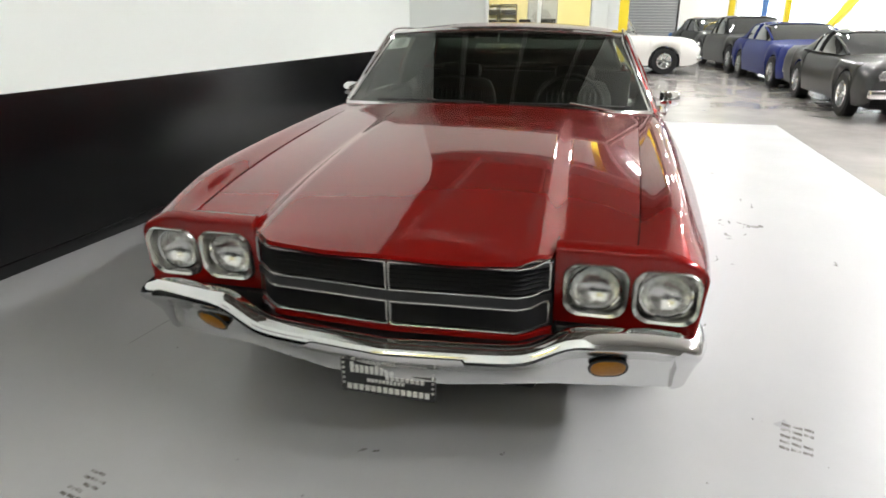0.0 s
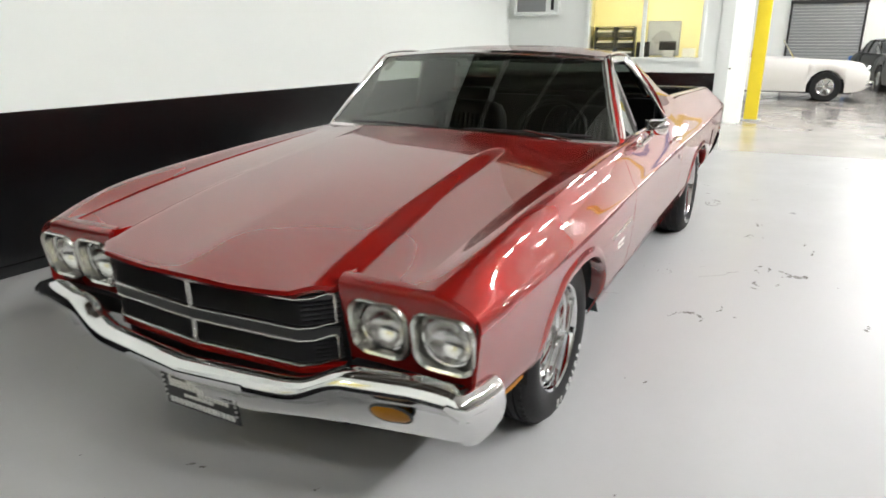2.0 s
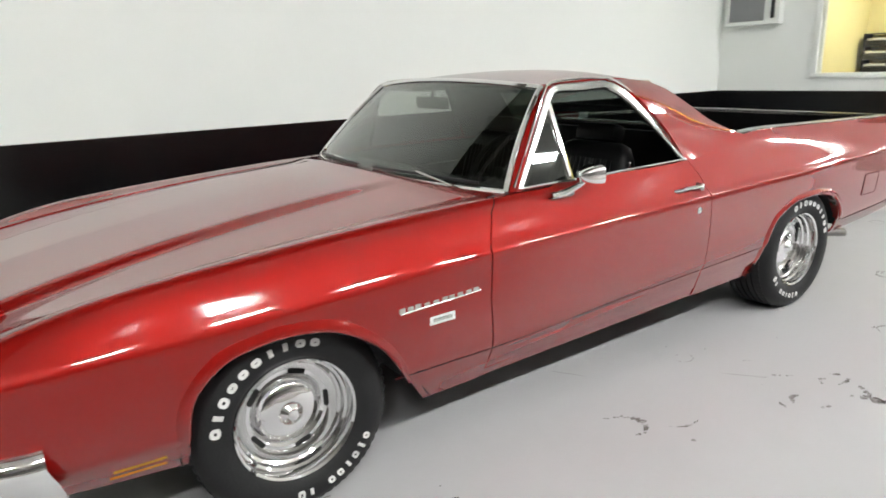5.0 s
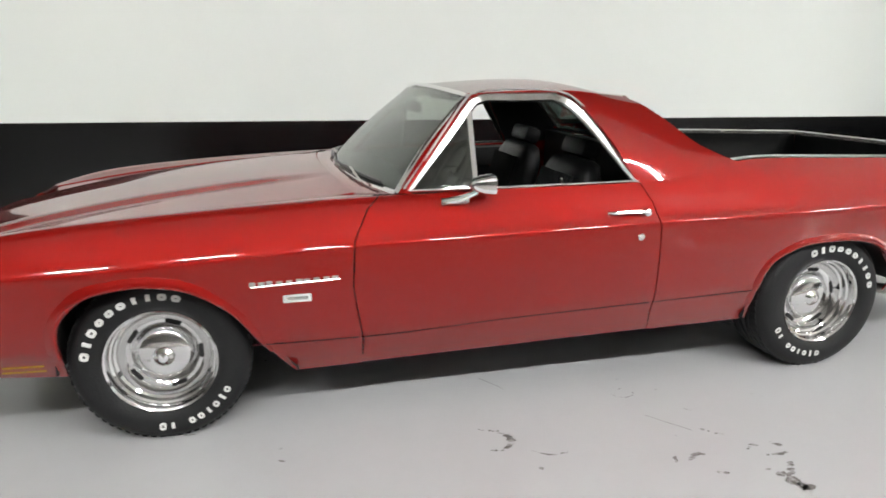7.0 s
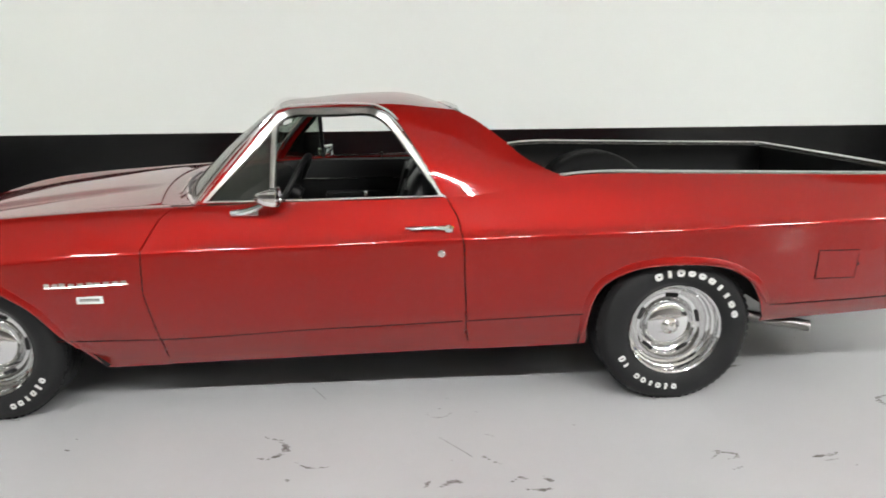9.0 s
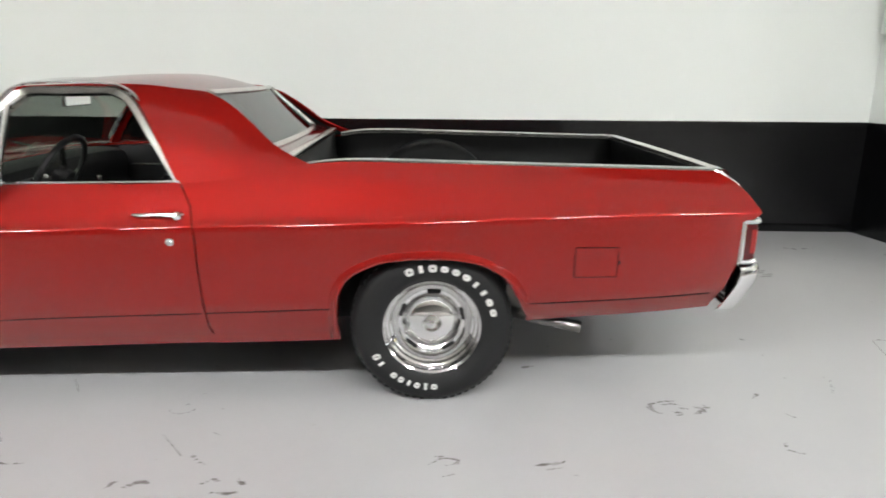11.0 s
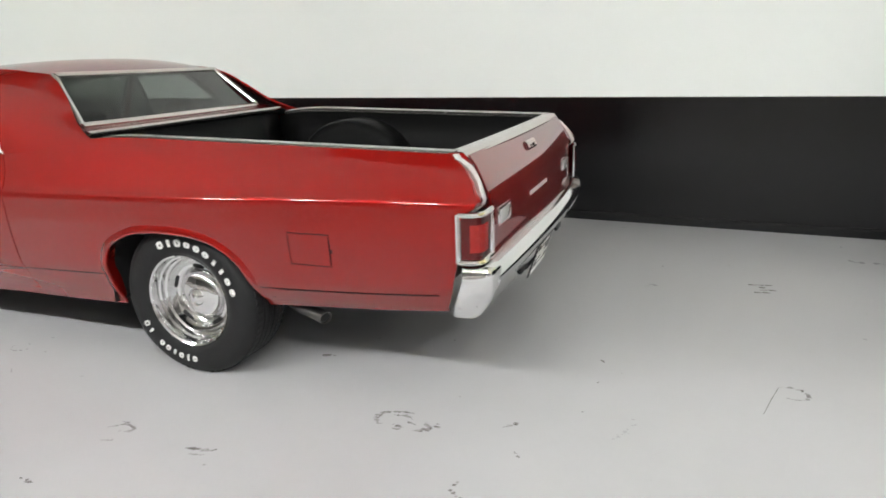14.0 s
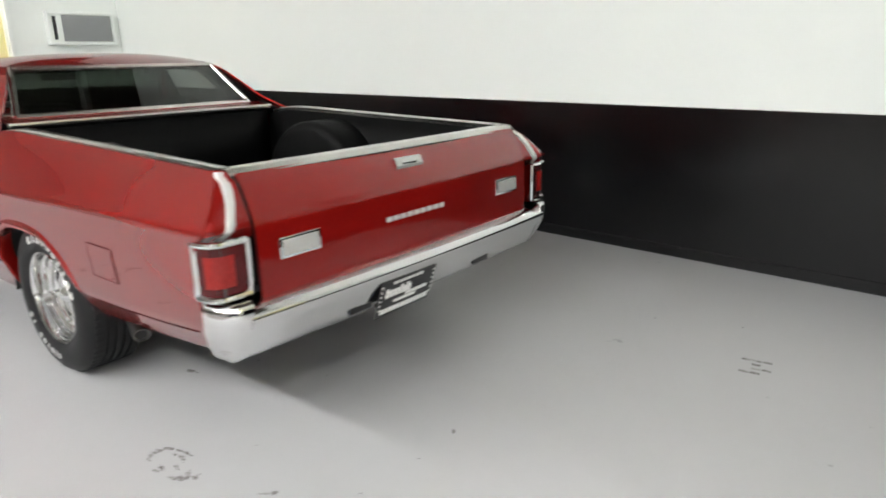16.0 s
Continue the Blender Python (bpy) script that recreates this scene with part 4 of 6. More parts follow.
def hood_point(u, v):
    """u: 0 at the front to 1 at the cowl; v: 0 at the middle to 1 at the seam."""
    yn = v * 0.735
    xf = nose_x(yn)
    xr = 0.655 + 0.10 * v * v
    x = xf + (xr - xf) * u
    ye = gy(6, max(-0.8, x)) - 0.004
    y = v * ye
    ze = gz(6, max(-0.8, x))
    top = float(np.interp(x, FINE, HOOD_TOP))
    amp = 0.030 - 0.016 * u
    zc = top - amp
    k = abs(v) ** 2.2
    t = min(1, max(0, (0.474 - 0.055 * u - abs(y)) / 0.085 + 0.5))
    fade = 1 - max(0.0, (u - 0.78) / 0.22) ** 2
    bulge = amp * (t * t * (3 - 2 * t)) * fade + amp * (1 - fade) * (1 - k) - 0.004 * k
    rear_lip = 0.006 * max(0, (u - 0.93) / 0.07) ** 2
    peak = 0.070 * math.exp(-u / 0.30) * (math.sqrt(y * y + 0.0004) - 0.02) * (1 - k)
    return (x, y, zc + (ze - zc) * k + bulge + rear_lip - peak)


H = np.array([[(lambda p: (p[0], math.copysign(p[1], v), p[2]))(hood_point(u, abs(v))) for v in np.linspace(-1, 1, 181)] for u in np.linspace(0, 1, 80)])
front_edge = H[0].copy()
front_edge[:, 2] -= 0.020
front_edge[:, 0] += 0.012
lip = H[0].copy()
lip[:, 2] -= 0.009
lip[:, 0] -= 0.002
H = np.concatenate([front_edge[None], lip[None], H])
part("hood", Mesh().grid(H), RED, car, "glossy red hood", solid=0.006, sharp=50)
# cowl behind the hood
C = []
for v in np.linspace(-1, 1, 41):
    p = hood_point(1, abs(v))
    y = math.copysign(abs(v) * 0.80, v)
    C.append([(p[0] + 0.004, y * 0.95, p[2] - 0.004), (p[0] + 0.06, y, p[2] - 0.004), (0.80 + 0.14 * v * v, y * 1.02, 0.925)])
part("cowl", Mesh().grid(C), RED, car, "red cowl with slotted vents", solid=0.004)


# roof
def roof_drop(x):
    """How far the roof's side edge falls towards its rear end."""
    return 0.024 * max(0.0, (x - 1.68) / 0.33) ** 2


def roof_point(u, v):
    y = v * (0.645 - 0.06 * u)
    x = 1.20 + 0.05 * v * v + u * (2.02 - 1.20 - 0.055 * v * v)
    z = 1.300 - roof_drop(x) + 0.046 * (1 - abs(v) ** 2.6) * (0.42 + 0.50 * math.sin(math.pi / 2 * min(1, u / 0.75))) + 0.012 * math.sin(math.pi * u) - 0.046 * (1 - 0.75 * abs(v) ** 2.6) * max(0.0, (u - 0.62) / 0.38) ** 2
    return (x, y, z)


part("roof", Mesh().grid([[roof_point(u, v) for v in np.linspace(-1, 1, 41)] for u in np.linspace(0, 1, 31)]), RED, car, "glossy red roof", solid=0.01)

# rear roof pillars sweeping down into the bed
low = [(x, gy(6, x), gz(6, x) - 0.002) for x in np.linspace(1.945, 2.47, 21)]
low = np.array(low)
topl = np.array([(x, 0.638 - 0.05 * (x - 1.6) / 0.4, 1.305 - roof_drop(x)) for x in np.linspace(1.655, 2.0, 21)])
lef = spline([tuple(low[0]), (1.86, .80, 1.09), (1.775, .715, 1.22), (1.72, .665, 1.28), (1.655, .638, 1.305)], 25)
rig = spline([tuple(low[-1]), (2.38, .785, 1.04), (2.29, .735, 1.088), (2.19, .672, 1.172), (2.09, .622, 1.243), (2.0, .588, 1.305 - roof_drop(2.0))], 25)
def sail(u, v, low_p, top_p, tan_low, tan_top):
    """A cubic from the body's top edge up to the roof."""
    return ((2 * v**3 - 3 * v**2 + 1) * low_p + (v**3 - 2 * v**2 + v) * tan_low + (3 * v**2 - 2 * v**3) * top_p + (v**3 - v**2) * tan_top)


S = np.zeros((25, 21, 3))
raw = np.zeros((25, 21, 3))
for j in range(21):
    sec = section(low[j][0])
    up = np.array([0.0, sec[-1, 0] - sec[-4, 0], sec[-1, 1] - sec[-4, 1]])
    up /= np.linalg.norm(up)
    reach = np.linalg.norm(topl[j] - low[j])
    lean = (topl[j][0] - low[j][0])
    tl = np.array([lean * 1.0, up[1] * reach, up[2] * reach]) * 0.95
    tt = np.array([lean * 1.0, -0.72 * reach, 0.55 * reach]) * 0.9
    for i in range(25):
        raw[i, j] = sail(j / 20, i / 24, low[j], topl[j], tl, tt)
for i in range(25):
    for j in range(21):
        u = j / 20
        S[i, j] = raw[i, j] + (1 - u) ** 2 * (lef[i] - raw[i, 0]) + u**2 * (rig[i] - raw[i, 20])
both("roof_pillar", S, RED, solid=0.01, label="red rear roof pillar sweeping into the bed")

# windshield and its trim
def ws_point(u, v):
    """u: 0 at the base to 1 at the top; v: -1 to 1 across."""
    w = 0.825 + (0.65 - 0.825) * u
    xb, xt = 0.735 + 0.18 * abs(v) ** 2.2, 1.185 + 0.062 * abs(v) ** 2.2
    zb, zt = 0.945 - 0.02 * v * v, 1.325 - 0.032 * v * v
    return (xb + (xt - xb) * u - 0.02 * math.sin(math.pi * u), v * w, zb + (zt - zb) * u)


ws = part("windshield", Mesh().grid([[ws_point(u, v) for v in np.linspace(-1, 1, 33)] for u in np.linspace(0, 1, 13)]), GLASS, car, "tinted windshield", solid=0.005)
ws.visible_shadow = False
loop = [ws_point(0, v) for v in np.linspace(-1, 1, 33)] + [ws_point(u, 1) for u in np.linspace(0.06, 1, 16)] + [ws_point(1, v) for v in np.linspace(0.97, -1, 33)] + [ws_point(u, -1) for u in np.linspace(0.94, 0.0, 16)]
part("windshield_trim", Mesh().tube(loop, 0.014, 8), CHROME, car, "bright windshield trim")

# front roof pillars
Pp = []
for u in np.linspace(0, 1, 14):
    a = np.array(ws_point(u, 1)) + (0.008, 0.012, 0)
    Pp.append([a, a + (0.02, 0.012, 0.004), a + (0.045, 0.008, 0.0)])
both("windshield_pillar", Pp, RED, solid=0.012)

# side window surround
surround = spline([(0.955, .835, .935), (1.10, .76, 1.10), (1.235, .69, 1.255), (1.285, .668, 1.287), (1.36, .662, 1.297), (1.60, .650, 1.297), (1.68, .654, 1.283), (1.745, .685, 1.235), (1.83, .755, 1.12), (1.955, .850, .935)], 70)
inward = np.array([1.47, 0.70, 1.08]) - surround
inward[:, 1] = 0
inward /= np.linalg.norm(inward, axis=1, keepdims=True)
trim = Mesh().sweep(surround, [(-0.004, -0.006), (0.010, -0.006), (0.015, 0.0), (0.015, 0.026), (0.008, 0.033), (-0.004, 0.033)], (0, 1, 0.3), inward)
both_mesh("window_surround", trim, BRUSHED, label="wide chrome side window surround")
both_mesh("drip_rail", Mesh().tube(surround + np.array([0, 0.004, 0.012]) - inward * 0.012, 0.006, 6), CHROME)
both_mesh("vent_post", Mesh().tube([(1.235, .845, .935), (1.238, .77, 1.09), (1.242, .69, 1.25)], 0.014, 8), CHROME)
both_mesh("belt_trim", Mesh().tube([(0.96, .848, .938), (1.4, .853, .94), (1.95, .858, .946)], 0.006, 6), CHROME)
vg = np.array([[np.array((0.965, .835, .94)) * (1 - a) * (1 - b) + np.array((1.233, .84, .94)) * a * (1 - b) + np.array((1.215, .70, 1.235)) * (1 - a) * b + np.array((1.238, .695, 1.245)) * a * b for a in np.linspace(0, 1, 5)] for b in np.linspace(0, 1, 5)])
for o in both("vent_glass", vg, GLASS, solid=0.004):
    o.visible_shadow = False

# rear window, its trim and the ledge
def rw_point(u, v):
    return (2.245 - 0.235 * u + 0.03 * (1 - v * v), v * (0.668 - 0.093 * u), 1.05 + 0.228 * u)


rw = part("rear_window", Mesh().grid([[rw_point(u, v) for v in np.linspace(-1, 1, 21)] for u in np.linspace(0, 1, 9)]), REARGLASS, car, "dark tinted rear window", solid=0.005)
rw.visible_shadow = False
loop = [rw_point(0, v) for v in np.linspace(-1, 1, 21)] + [rw_point(u, 1) for u in np.linspace(0.08, 1, 12)] + [rw_point(1, v) for v in np.linspace(0.97, -1, 21)] + [rw_point(u, -1) for u in np.linspace(0.92, 0, 12)]
part("rear_window_trim", Mesh().tube(loop, 0.016, 8), BRUSHED, car, "bright rear window trim")
part("rear_ledge", Mesh().grid([[(2.24 + 0.03 * (1 - v * v) + a, v * 0.74, 1.045 - 0.25 * a) for v in np.linspace(-1, 1, 15)] for a in (0, 0.05, 0.10)]), RED, car, solid=0.01)

# bed
BX0, BX1, BZ = 2.36, 4.13, 0.60
part("bed_front_wall", Mesh().grid([[(BX0, y, 1.0), (BX0 + 0.03, y, BZ)] for y in np.linspace(-0.72, 0.72, 9)]), BEDBLACK, car, "black front wall of the cargo bed", solid=0.01, crisp=False)
part("bed_floor", Mesh().grid([[(x, -0.70, BZ - 0.006), (x, 0.70, BZ - 0.006)] for x in np.linspace(BX0, BX1, 9)]), BEDBLACK, car, "black lined cargo bed floor", solid=0.01)
for s in (-1, 1):
    part("bed_side", Mesh().grid([[(x, s * 0.745, gz(6, x) - 0.012), (x, s * 0.70, BZ)] for x in np.linspace(BX0, BX1, 12)]), BEDBLACK, car, "black inner side of the cargo bed", solid=0.01, crisp=False)
for s in (-1, 1):
    hump = Mesh()
    a = np.linspace(0, math.pi, 17)
    ring = lambda r, y: [(2.97 + r * 1.05 * math.cos(t), y, BZ + r * math.sin(t)) for t in a]
    hump.grid([ring(0.37, s * 0.74), ring(0.37, s * 0.56), ring(0.355, s * 0.53), ring(0.32, s * 0.515), ring(0.0, s * 0.51)])
    part("wheelhouse", hump, BEDBLACK, car, "black rounded wheelhouse in the bed", sharp=50)
for s in (-1, 1):
    path = [(x, s * 0.777, gz(6, x) + 0.002) for x in np.linspace(2.40, 4.13, 30)]
    part("bed_rail", Mesh().sweep(path, [(-0.034, -0.02), (-0.034, 0.004), (-0.026, 0.009), (0.010, 0.009), (0.018, 0.004), (0.018, -0.006)], (0, s, 0)), BRUSHED, car, "bright bed rail")
part("bed_front_rail", Mesh().box((2.335, -0.75, 1.012), (2.375, 0.75, 1.036), bevel=0.006), BRUSHED, car, "bright rail across the bed's front")

# tailgate
def gate_x(z):
    return float(np.interp(z, [.56, .60, .70, .83, .93, .985], [4.252, 4.254, 4.254, 4.248, 4.205, 4.165]))


gate = part("tailgate", Mesh().grid([[(gate_x(z) + 0.005 * (1 - (y / 0.76) ** 2), y, z) for y in np.linspace(-0.765, 0.765, 25)] for z in np.linspace(.56, .975, 22)]), RED, car, "glossy red tailgate", solid=0.012)
part("gate_liner", Mesh().grid([[(BX1 - 0.01, y, 0.97), (BX1 + 0.02, y, BZ)] for y in np.linspace(-0.72, 0.72, 9)]), BEDBLACK, gate, "black inner face of the tailgate", solid=0.01)
part("tailgate_cap", Mesh().sweep([(4.145 + 0.012 * (1 - (y / 0.76) ** 2), y, 0.985) for y in np.linspace(-0.785, 0.785, 21)], [(-0.035, -0.02), (-0.035, 0.006), (0.015, 0.006), (0.034, -0.012), (0.034, -0.02)], (1, 0, 0)), BRUSHED, gate, "wide bright cap on the tailgate's top edge")
for s in (-1, 1):
    g = Mesh()
    rows, strip = [], []
    for z in np.linspace(.80, .984, 14):
        sec = section(4.19)
        yo = float(np.interp(z, sec[30:, 1], sec[30:, 0]))
        knee = max(yo - 0.03, 0.80)
        rows.append([(gate_x(z) - 0.004, s * 0.775, z), (tail_edge(z) + 0.006, s * knee, z), (tail_edge(z), s * yo, z)])
        y = min(float(np.interp(z, [.80, .984], [.872, .790])), knee)
        x = float(np.interp(y, [0.775, knee], [gate_x(z) - 0.004, tail_edge(z) + 0.006]))
        strip.append([(x - 0.001, s * (y - 0.017), z), (x + 0.009, s * (y - 0.014), z), (x + 0.013, s * y, z), (x + 0.008, s * (y + 0.014), z), (x - 0.003, s * (y + 0.017), z)])
    part("corner_post", g.grid(rows), RED, car, solid=0.008)
    part("corner_trim", Mesh().grid(strip), SATIN, car, "bright trim beside the tailgate's edge", solid=0.003)

# tail lamps
for s in (-1, 1):
    lensp = [(4.188, s * 0.936), (4.226, s * 0.933), (4.252, s * 0.923), (4.266, s * 0.898), (4.268, s * 0.81)]
    lamp = part("tail_lamp", Mesh().grid([[(x - 0.05 * (z - 0.70) ** 2 + (0.02 if z > .72 else 0.02) * (z - .72), y, z) for x, y in lensp] for z in np.linspace(.635, .80, 9)]), REDLENS, car, "red wraparound tail lamp", solid=0.012)
    for zz in (.80, .633):
        part("tail_lamp_bezel", Mesh().tube([(x + 0.006, y * 1.006, zz) for x, y in lensp], 0.0105, 8), CHROME, lamp, "chrome lamp bezel")
    for x, y in (lensp[0], lensp[-1]):
        part("tail_lamp_bezel", Mesh().tube([(x + 0.005, y * 1.005, .63), (x + 0.005, y * 1.005, .803)], 0.0105, 8), CHROME, lamp, "chrome lamp bezel")
    part("lens_divider", Mesh().tube([(4.268, s * 0.899, .64), (4.268, s * 0.899, .795)], 0.005, 6), GRILLE, lamp)
    part("lens_core", Mesh().grid([[(x + 0.007, y * 1.003, z) for x, y in ((4.226, s * 0.933), (4.252, s * 0.923), (4.266, s * 0.898), (4.267, s * 0.86))] for z in np.linspace(.668, .765, 5)]), REDCORE, lamp, "brighter red lens core", solid=0.004)
    for k in range(9):
        z = .65 + k * 0.0165
        part("lens_rib", Mesh().tube([(x + 0.004, y, z) for x, y in lensp[:4]], 0.0022, 5), REDLENS, lamp)

# wheels
def wheel(x, side, r, w, yc, turn):
    """A tyre on a slotted chrome wheel; turn: degrees by which it has rolled."""
    wh = new("wheel")
    wh.parent = car
    h = w / 2
    rr = 0.205
    base = pose(x, yc, r, 0, -turn, 0) if side < 0 else pose(x, yc, r, 0, 0, 180) @ pose(0, 0, 0, 0, -turn, 0)
    wh.matrix_basis = base

    def sub(name, mesh, mat, label="", **kw):
        ob = link(name, mesh, mat, None, label=label, **kw)
        ob.parent = wh
        return ob

    prof = [(rr - 0.01, -h + 0.03), (rr, -h + 0.010), (rr + 0.012, -h + 0.002), (rr + 0.03, -h - 0.006), (rr + 0.055, -h - 0.010), (r - 0.045, -h - 0.008), (r - 0.025, -h + 0.004), (r - 0.010, -h + 0.022), (r - 0.003, -h + 0.036)]
    for g0 in (-0.052, -0.018, 0.018, 0.052):
        prof += [(r, g0 - 0.006), (r - 0.008, g0 - 0.004), (r - 0.008, g0 + 0.004), (r, g0 + 0.006)]
    prof += [(r - 0.003, h - 0.036), (r - 0.010, h - 0.022), (r - 0.045, h + 0.008), (rr + 0.03, h + 0.006), (rr, h - 0.010), (rr - 0.01, h - 0.03)]
    sub("tyre", Mesh().revolve(prof, 96), RUBBER, "black radial tyre with raised white lettering", sharp=30)
    blocks = Mesh()
    for k in range(64):
        a = 2 * math.pi * k / 64
        for y0, y1, da in ((-h + 0.03, -0.06, 0.0), (-0.044, -0.026, 0.03), (-0.010, 0.010, 0.01), (0.026, 0.044, 0.03), (0.06, h - 0.03, 0.0)):
            blocks.box((-0.010, y0, r - 0.006), (0.010, y1, r - 0.0004), Matrix.Rotation(a + da, 4, "Y"))
    sub("tread_block", blocks, RUBBER)
    for a0, a1, n in ((174, 68, 10), (262, 334, 9)):
        for k in range(n):
            if n == 9 and k == 2:
                continue
            a = radians(a0 + (a1 - a0) * (k + 0.5) / n)
            m = Matrix.Rotation(-a + math.pi / 2, 4, "Y") @ Matrix.Translation((0, -h - 0.0095, rr + 0.057))
            wide, tall = (0.0165, 0.0160 if k < 3 else 0.0130) if n == 10 else (0.0118, 0.0150 if k in (0, 7) else 0.0122)
            bar = Mesh()
            if (n == 10 and k in (1, 6, 7)) or (n == 9 and k in (1, 5, 7)):
                bar.box((-wide * 0.5, -0.001, -tall), (wide * 0.5, 0.0025, tall), m, 0.002)
            else:
                loops = [[m @ Vector((p, y, q)) for p, q in rounded(wide * f, tall * f if f == 1 else tall - wide * (1 - f), wide * f * 0.75, 5)] for f, y in ((1, 0.0025), (1, -0.001), (0.33, -0.001), (0.33, 0.0025))]
                bar.grid(loops, closed=True)
            sub("lettering_bar", bar, LETTER)
    d = -h
    lip = [(rr + 0.004, d + 0.0270), (rr + 0.004, d + 0.0108), (rr - 0.001, d + 0.0027), (rr - 0.008, d + 0.0081), (rr - 0.012, d + 0.0243), (rr - 0.014, d + 0.0432), (rr - 0.022, d + 0.0486), (rr - 0.025, d + 0.0675), (rr - 0.033, d + 0.0743), (rr - 0.036, d + 0.0918), (0.160, d + 0.1053), (0.152, d + 0.0999), (0.140, d + 0.0891), (0.128, d + 0.0891), (0.112, d + 0.0999), (0.106, d + 0.1053)]
    sub("rim", Mesh().revolve(lip, 72), CHROME, "chrome rally wheel rim", sharp=30)
    cap = [(0.107, d + 0.1053), (0.106, d + 0.0837), (0.100, d + 0.0756), (0.092, d + 0.0702), (0.070, d + 0.0635), (0.040, d + 0.0594), (0.034, d + 0.0513), (0.022, d + 0.0459), (0.018, d + 0.0405), (0.0005, d + 0.0378)]
    sub("hub_cap", Mesh().revolve(cap, 48), CHROME, "domed chrome hub cap", sharp=30)
    for k in range(5):
        m = Matrix.Rotation(radians(90 + 72 * k), 4, "Y") @ Matrix.Translation((0, d + 0.0900, 0.134))
        slot = Mesh().slab([(a, b) for a, b in rounded(0.030, 0.0085, 0.008, 5)], 1, -0.004, 0.004, m)
        sub("slot", slot, BLACK)
    sub("brake_drum", Mesh().revolve([(0.19, d + 0.125), (0.0005, d + 0.125), (0.0005, d + 0.16), (0.19, d + 0.16)], 32), BLACK)
    return wh


def rounded(w, h, r, n=10):
    """A rounded rectangle's outline, counter-clockwise, as (a, b) pairs."""
    out = []
    for cx, cy, a0 in ((w - r, h - r, 0), (-w + r, h - r, 90), (-w + r, -h + r, 180), (w - r, -h + r, 270)):
        for k in range(n):
            a = radians(a0 + 90 * k / (n - 1))
            out.append((cx + r * math.cos(a), cy + r * math.sin(a)))
    return out


R_F, R_R = 0.330, 0.342
for s in (-1, 1):
    wheel(0.0, s, R_F, 0.22, s * 0.785, 0)
    wheel(2.946, s, R_R, 0.25, s * 0.785, -58)

# bumpers
def front_face(y):
    a = abs(y)
    return float(np.interp(a, [0, 0.40, 0.60, 0.86, 0.93], [-0.985, -0.950, -0.915, -0.86, -0.82]))


def front_top(y):
    a = abs(y)
    return float(cr([0, 0.34, 0.42, 0.58, 0.75, 0.95], [.440, .447, .455, .515, .515, .488], a))


ys = np.concatenate([np.linspace(-0.86, 0.86, 61)])
rows = []
for y in ys:
    xf, zt = front_face(y), front_top(y)
    zb = float(np.interp(abs(y), [0, 0.3, 0.5, 0.86], [.308, .306, .304, .302]))
    xb = float(np.interp(abs(y), [0, 0.2, 0.5, 0.66, 0.86], [-.900, -.888, -.800, -.768, -.728]))
    q = lambda t: (xf + (xb - xf) * (1 - (1 - t) ** 2.3), y, zt - 0.03 + (zb - zt + 0.03) * t)
    rows.append([(xf + 0.082, y, zt - 0.02), (xf + 0.078, y, zt + 0.006), (xf + 0.066, y, zt + 0.015), (xf + 0.045, y, zt + 0.019), (xf + 0.022, y, zt + 0.013), (xf + 0.005, y, zt - 0.004), (xf, y, zt - 0.024), q(0.08), q(0.3), q(0.6), q(0.9), q(1.0), (xb + 0.02, y, zb - 0.004)])
def wrap(s):
    out = []
    zt, zb = front_top(0.95), .302
    for a in np.linspace(0, 1, 16)[1:]:
        th = a * math.pi / 2
        y = 0.86 + 0.092 * math.sin(th)
        xf = -0.80 - 0.06 * math.cos(th) + 0.125 * max(0, a - 0.45) / 0.55
        xb = -0.70 - 0.045 * math.cos(th) + 0.06 * max(0, a - 0.45) / 0.55
        ox, oy = math.cos(th), math.sin(th)
        z0 = front_top(y)
        q = lambda t: (xf + (xb - xf) * (1 - (1 - t) ** 1.9), s * (y - 0.03 * t * t * oy), z0 - 0.03 + (zb + 0.03 * a - z0 + 0.03) * t)
        out.append([(xf + 0.082 * ox, s * (y - 0.082 * oy), z0 - 0.02), (xf + 0.078 * ox, s * (y - 0.078 * oy), z0 + 0.006), (xf + 0.066 * ox, s * (y - 0.066 * oy), z0 + 0.015), (xf + 0.045 * ox, s * (y - 0.045 * oy), z0 + 0.019), (xf + 0.022 * ox, s * (y - 0.022 * oy), z0 + 0.013), (xf + 0.005 * ox, s * (y - 0.005 * oy), z0 - 0.004), (xf, s * y, z0 - 0.024), q(0.08), q(0.3), q(0.6), q(0.9), q(1.0), (xb + 0.02 * ox, s * (y - 0.05 * oy), zb + 0.03 * a - 0.004)])
    return out
rows = wrap(-1)[::-1] + rows + wrap(1)
part("front_bumper", Mesh().grid(rows), CHROME, car, "chrome front bumper with a dipped middle", solid=0.006, sharp=60)

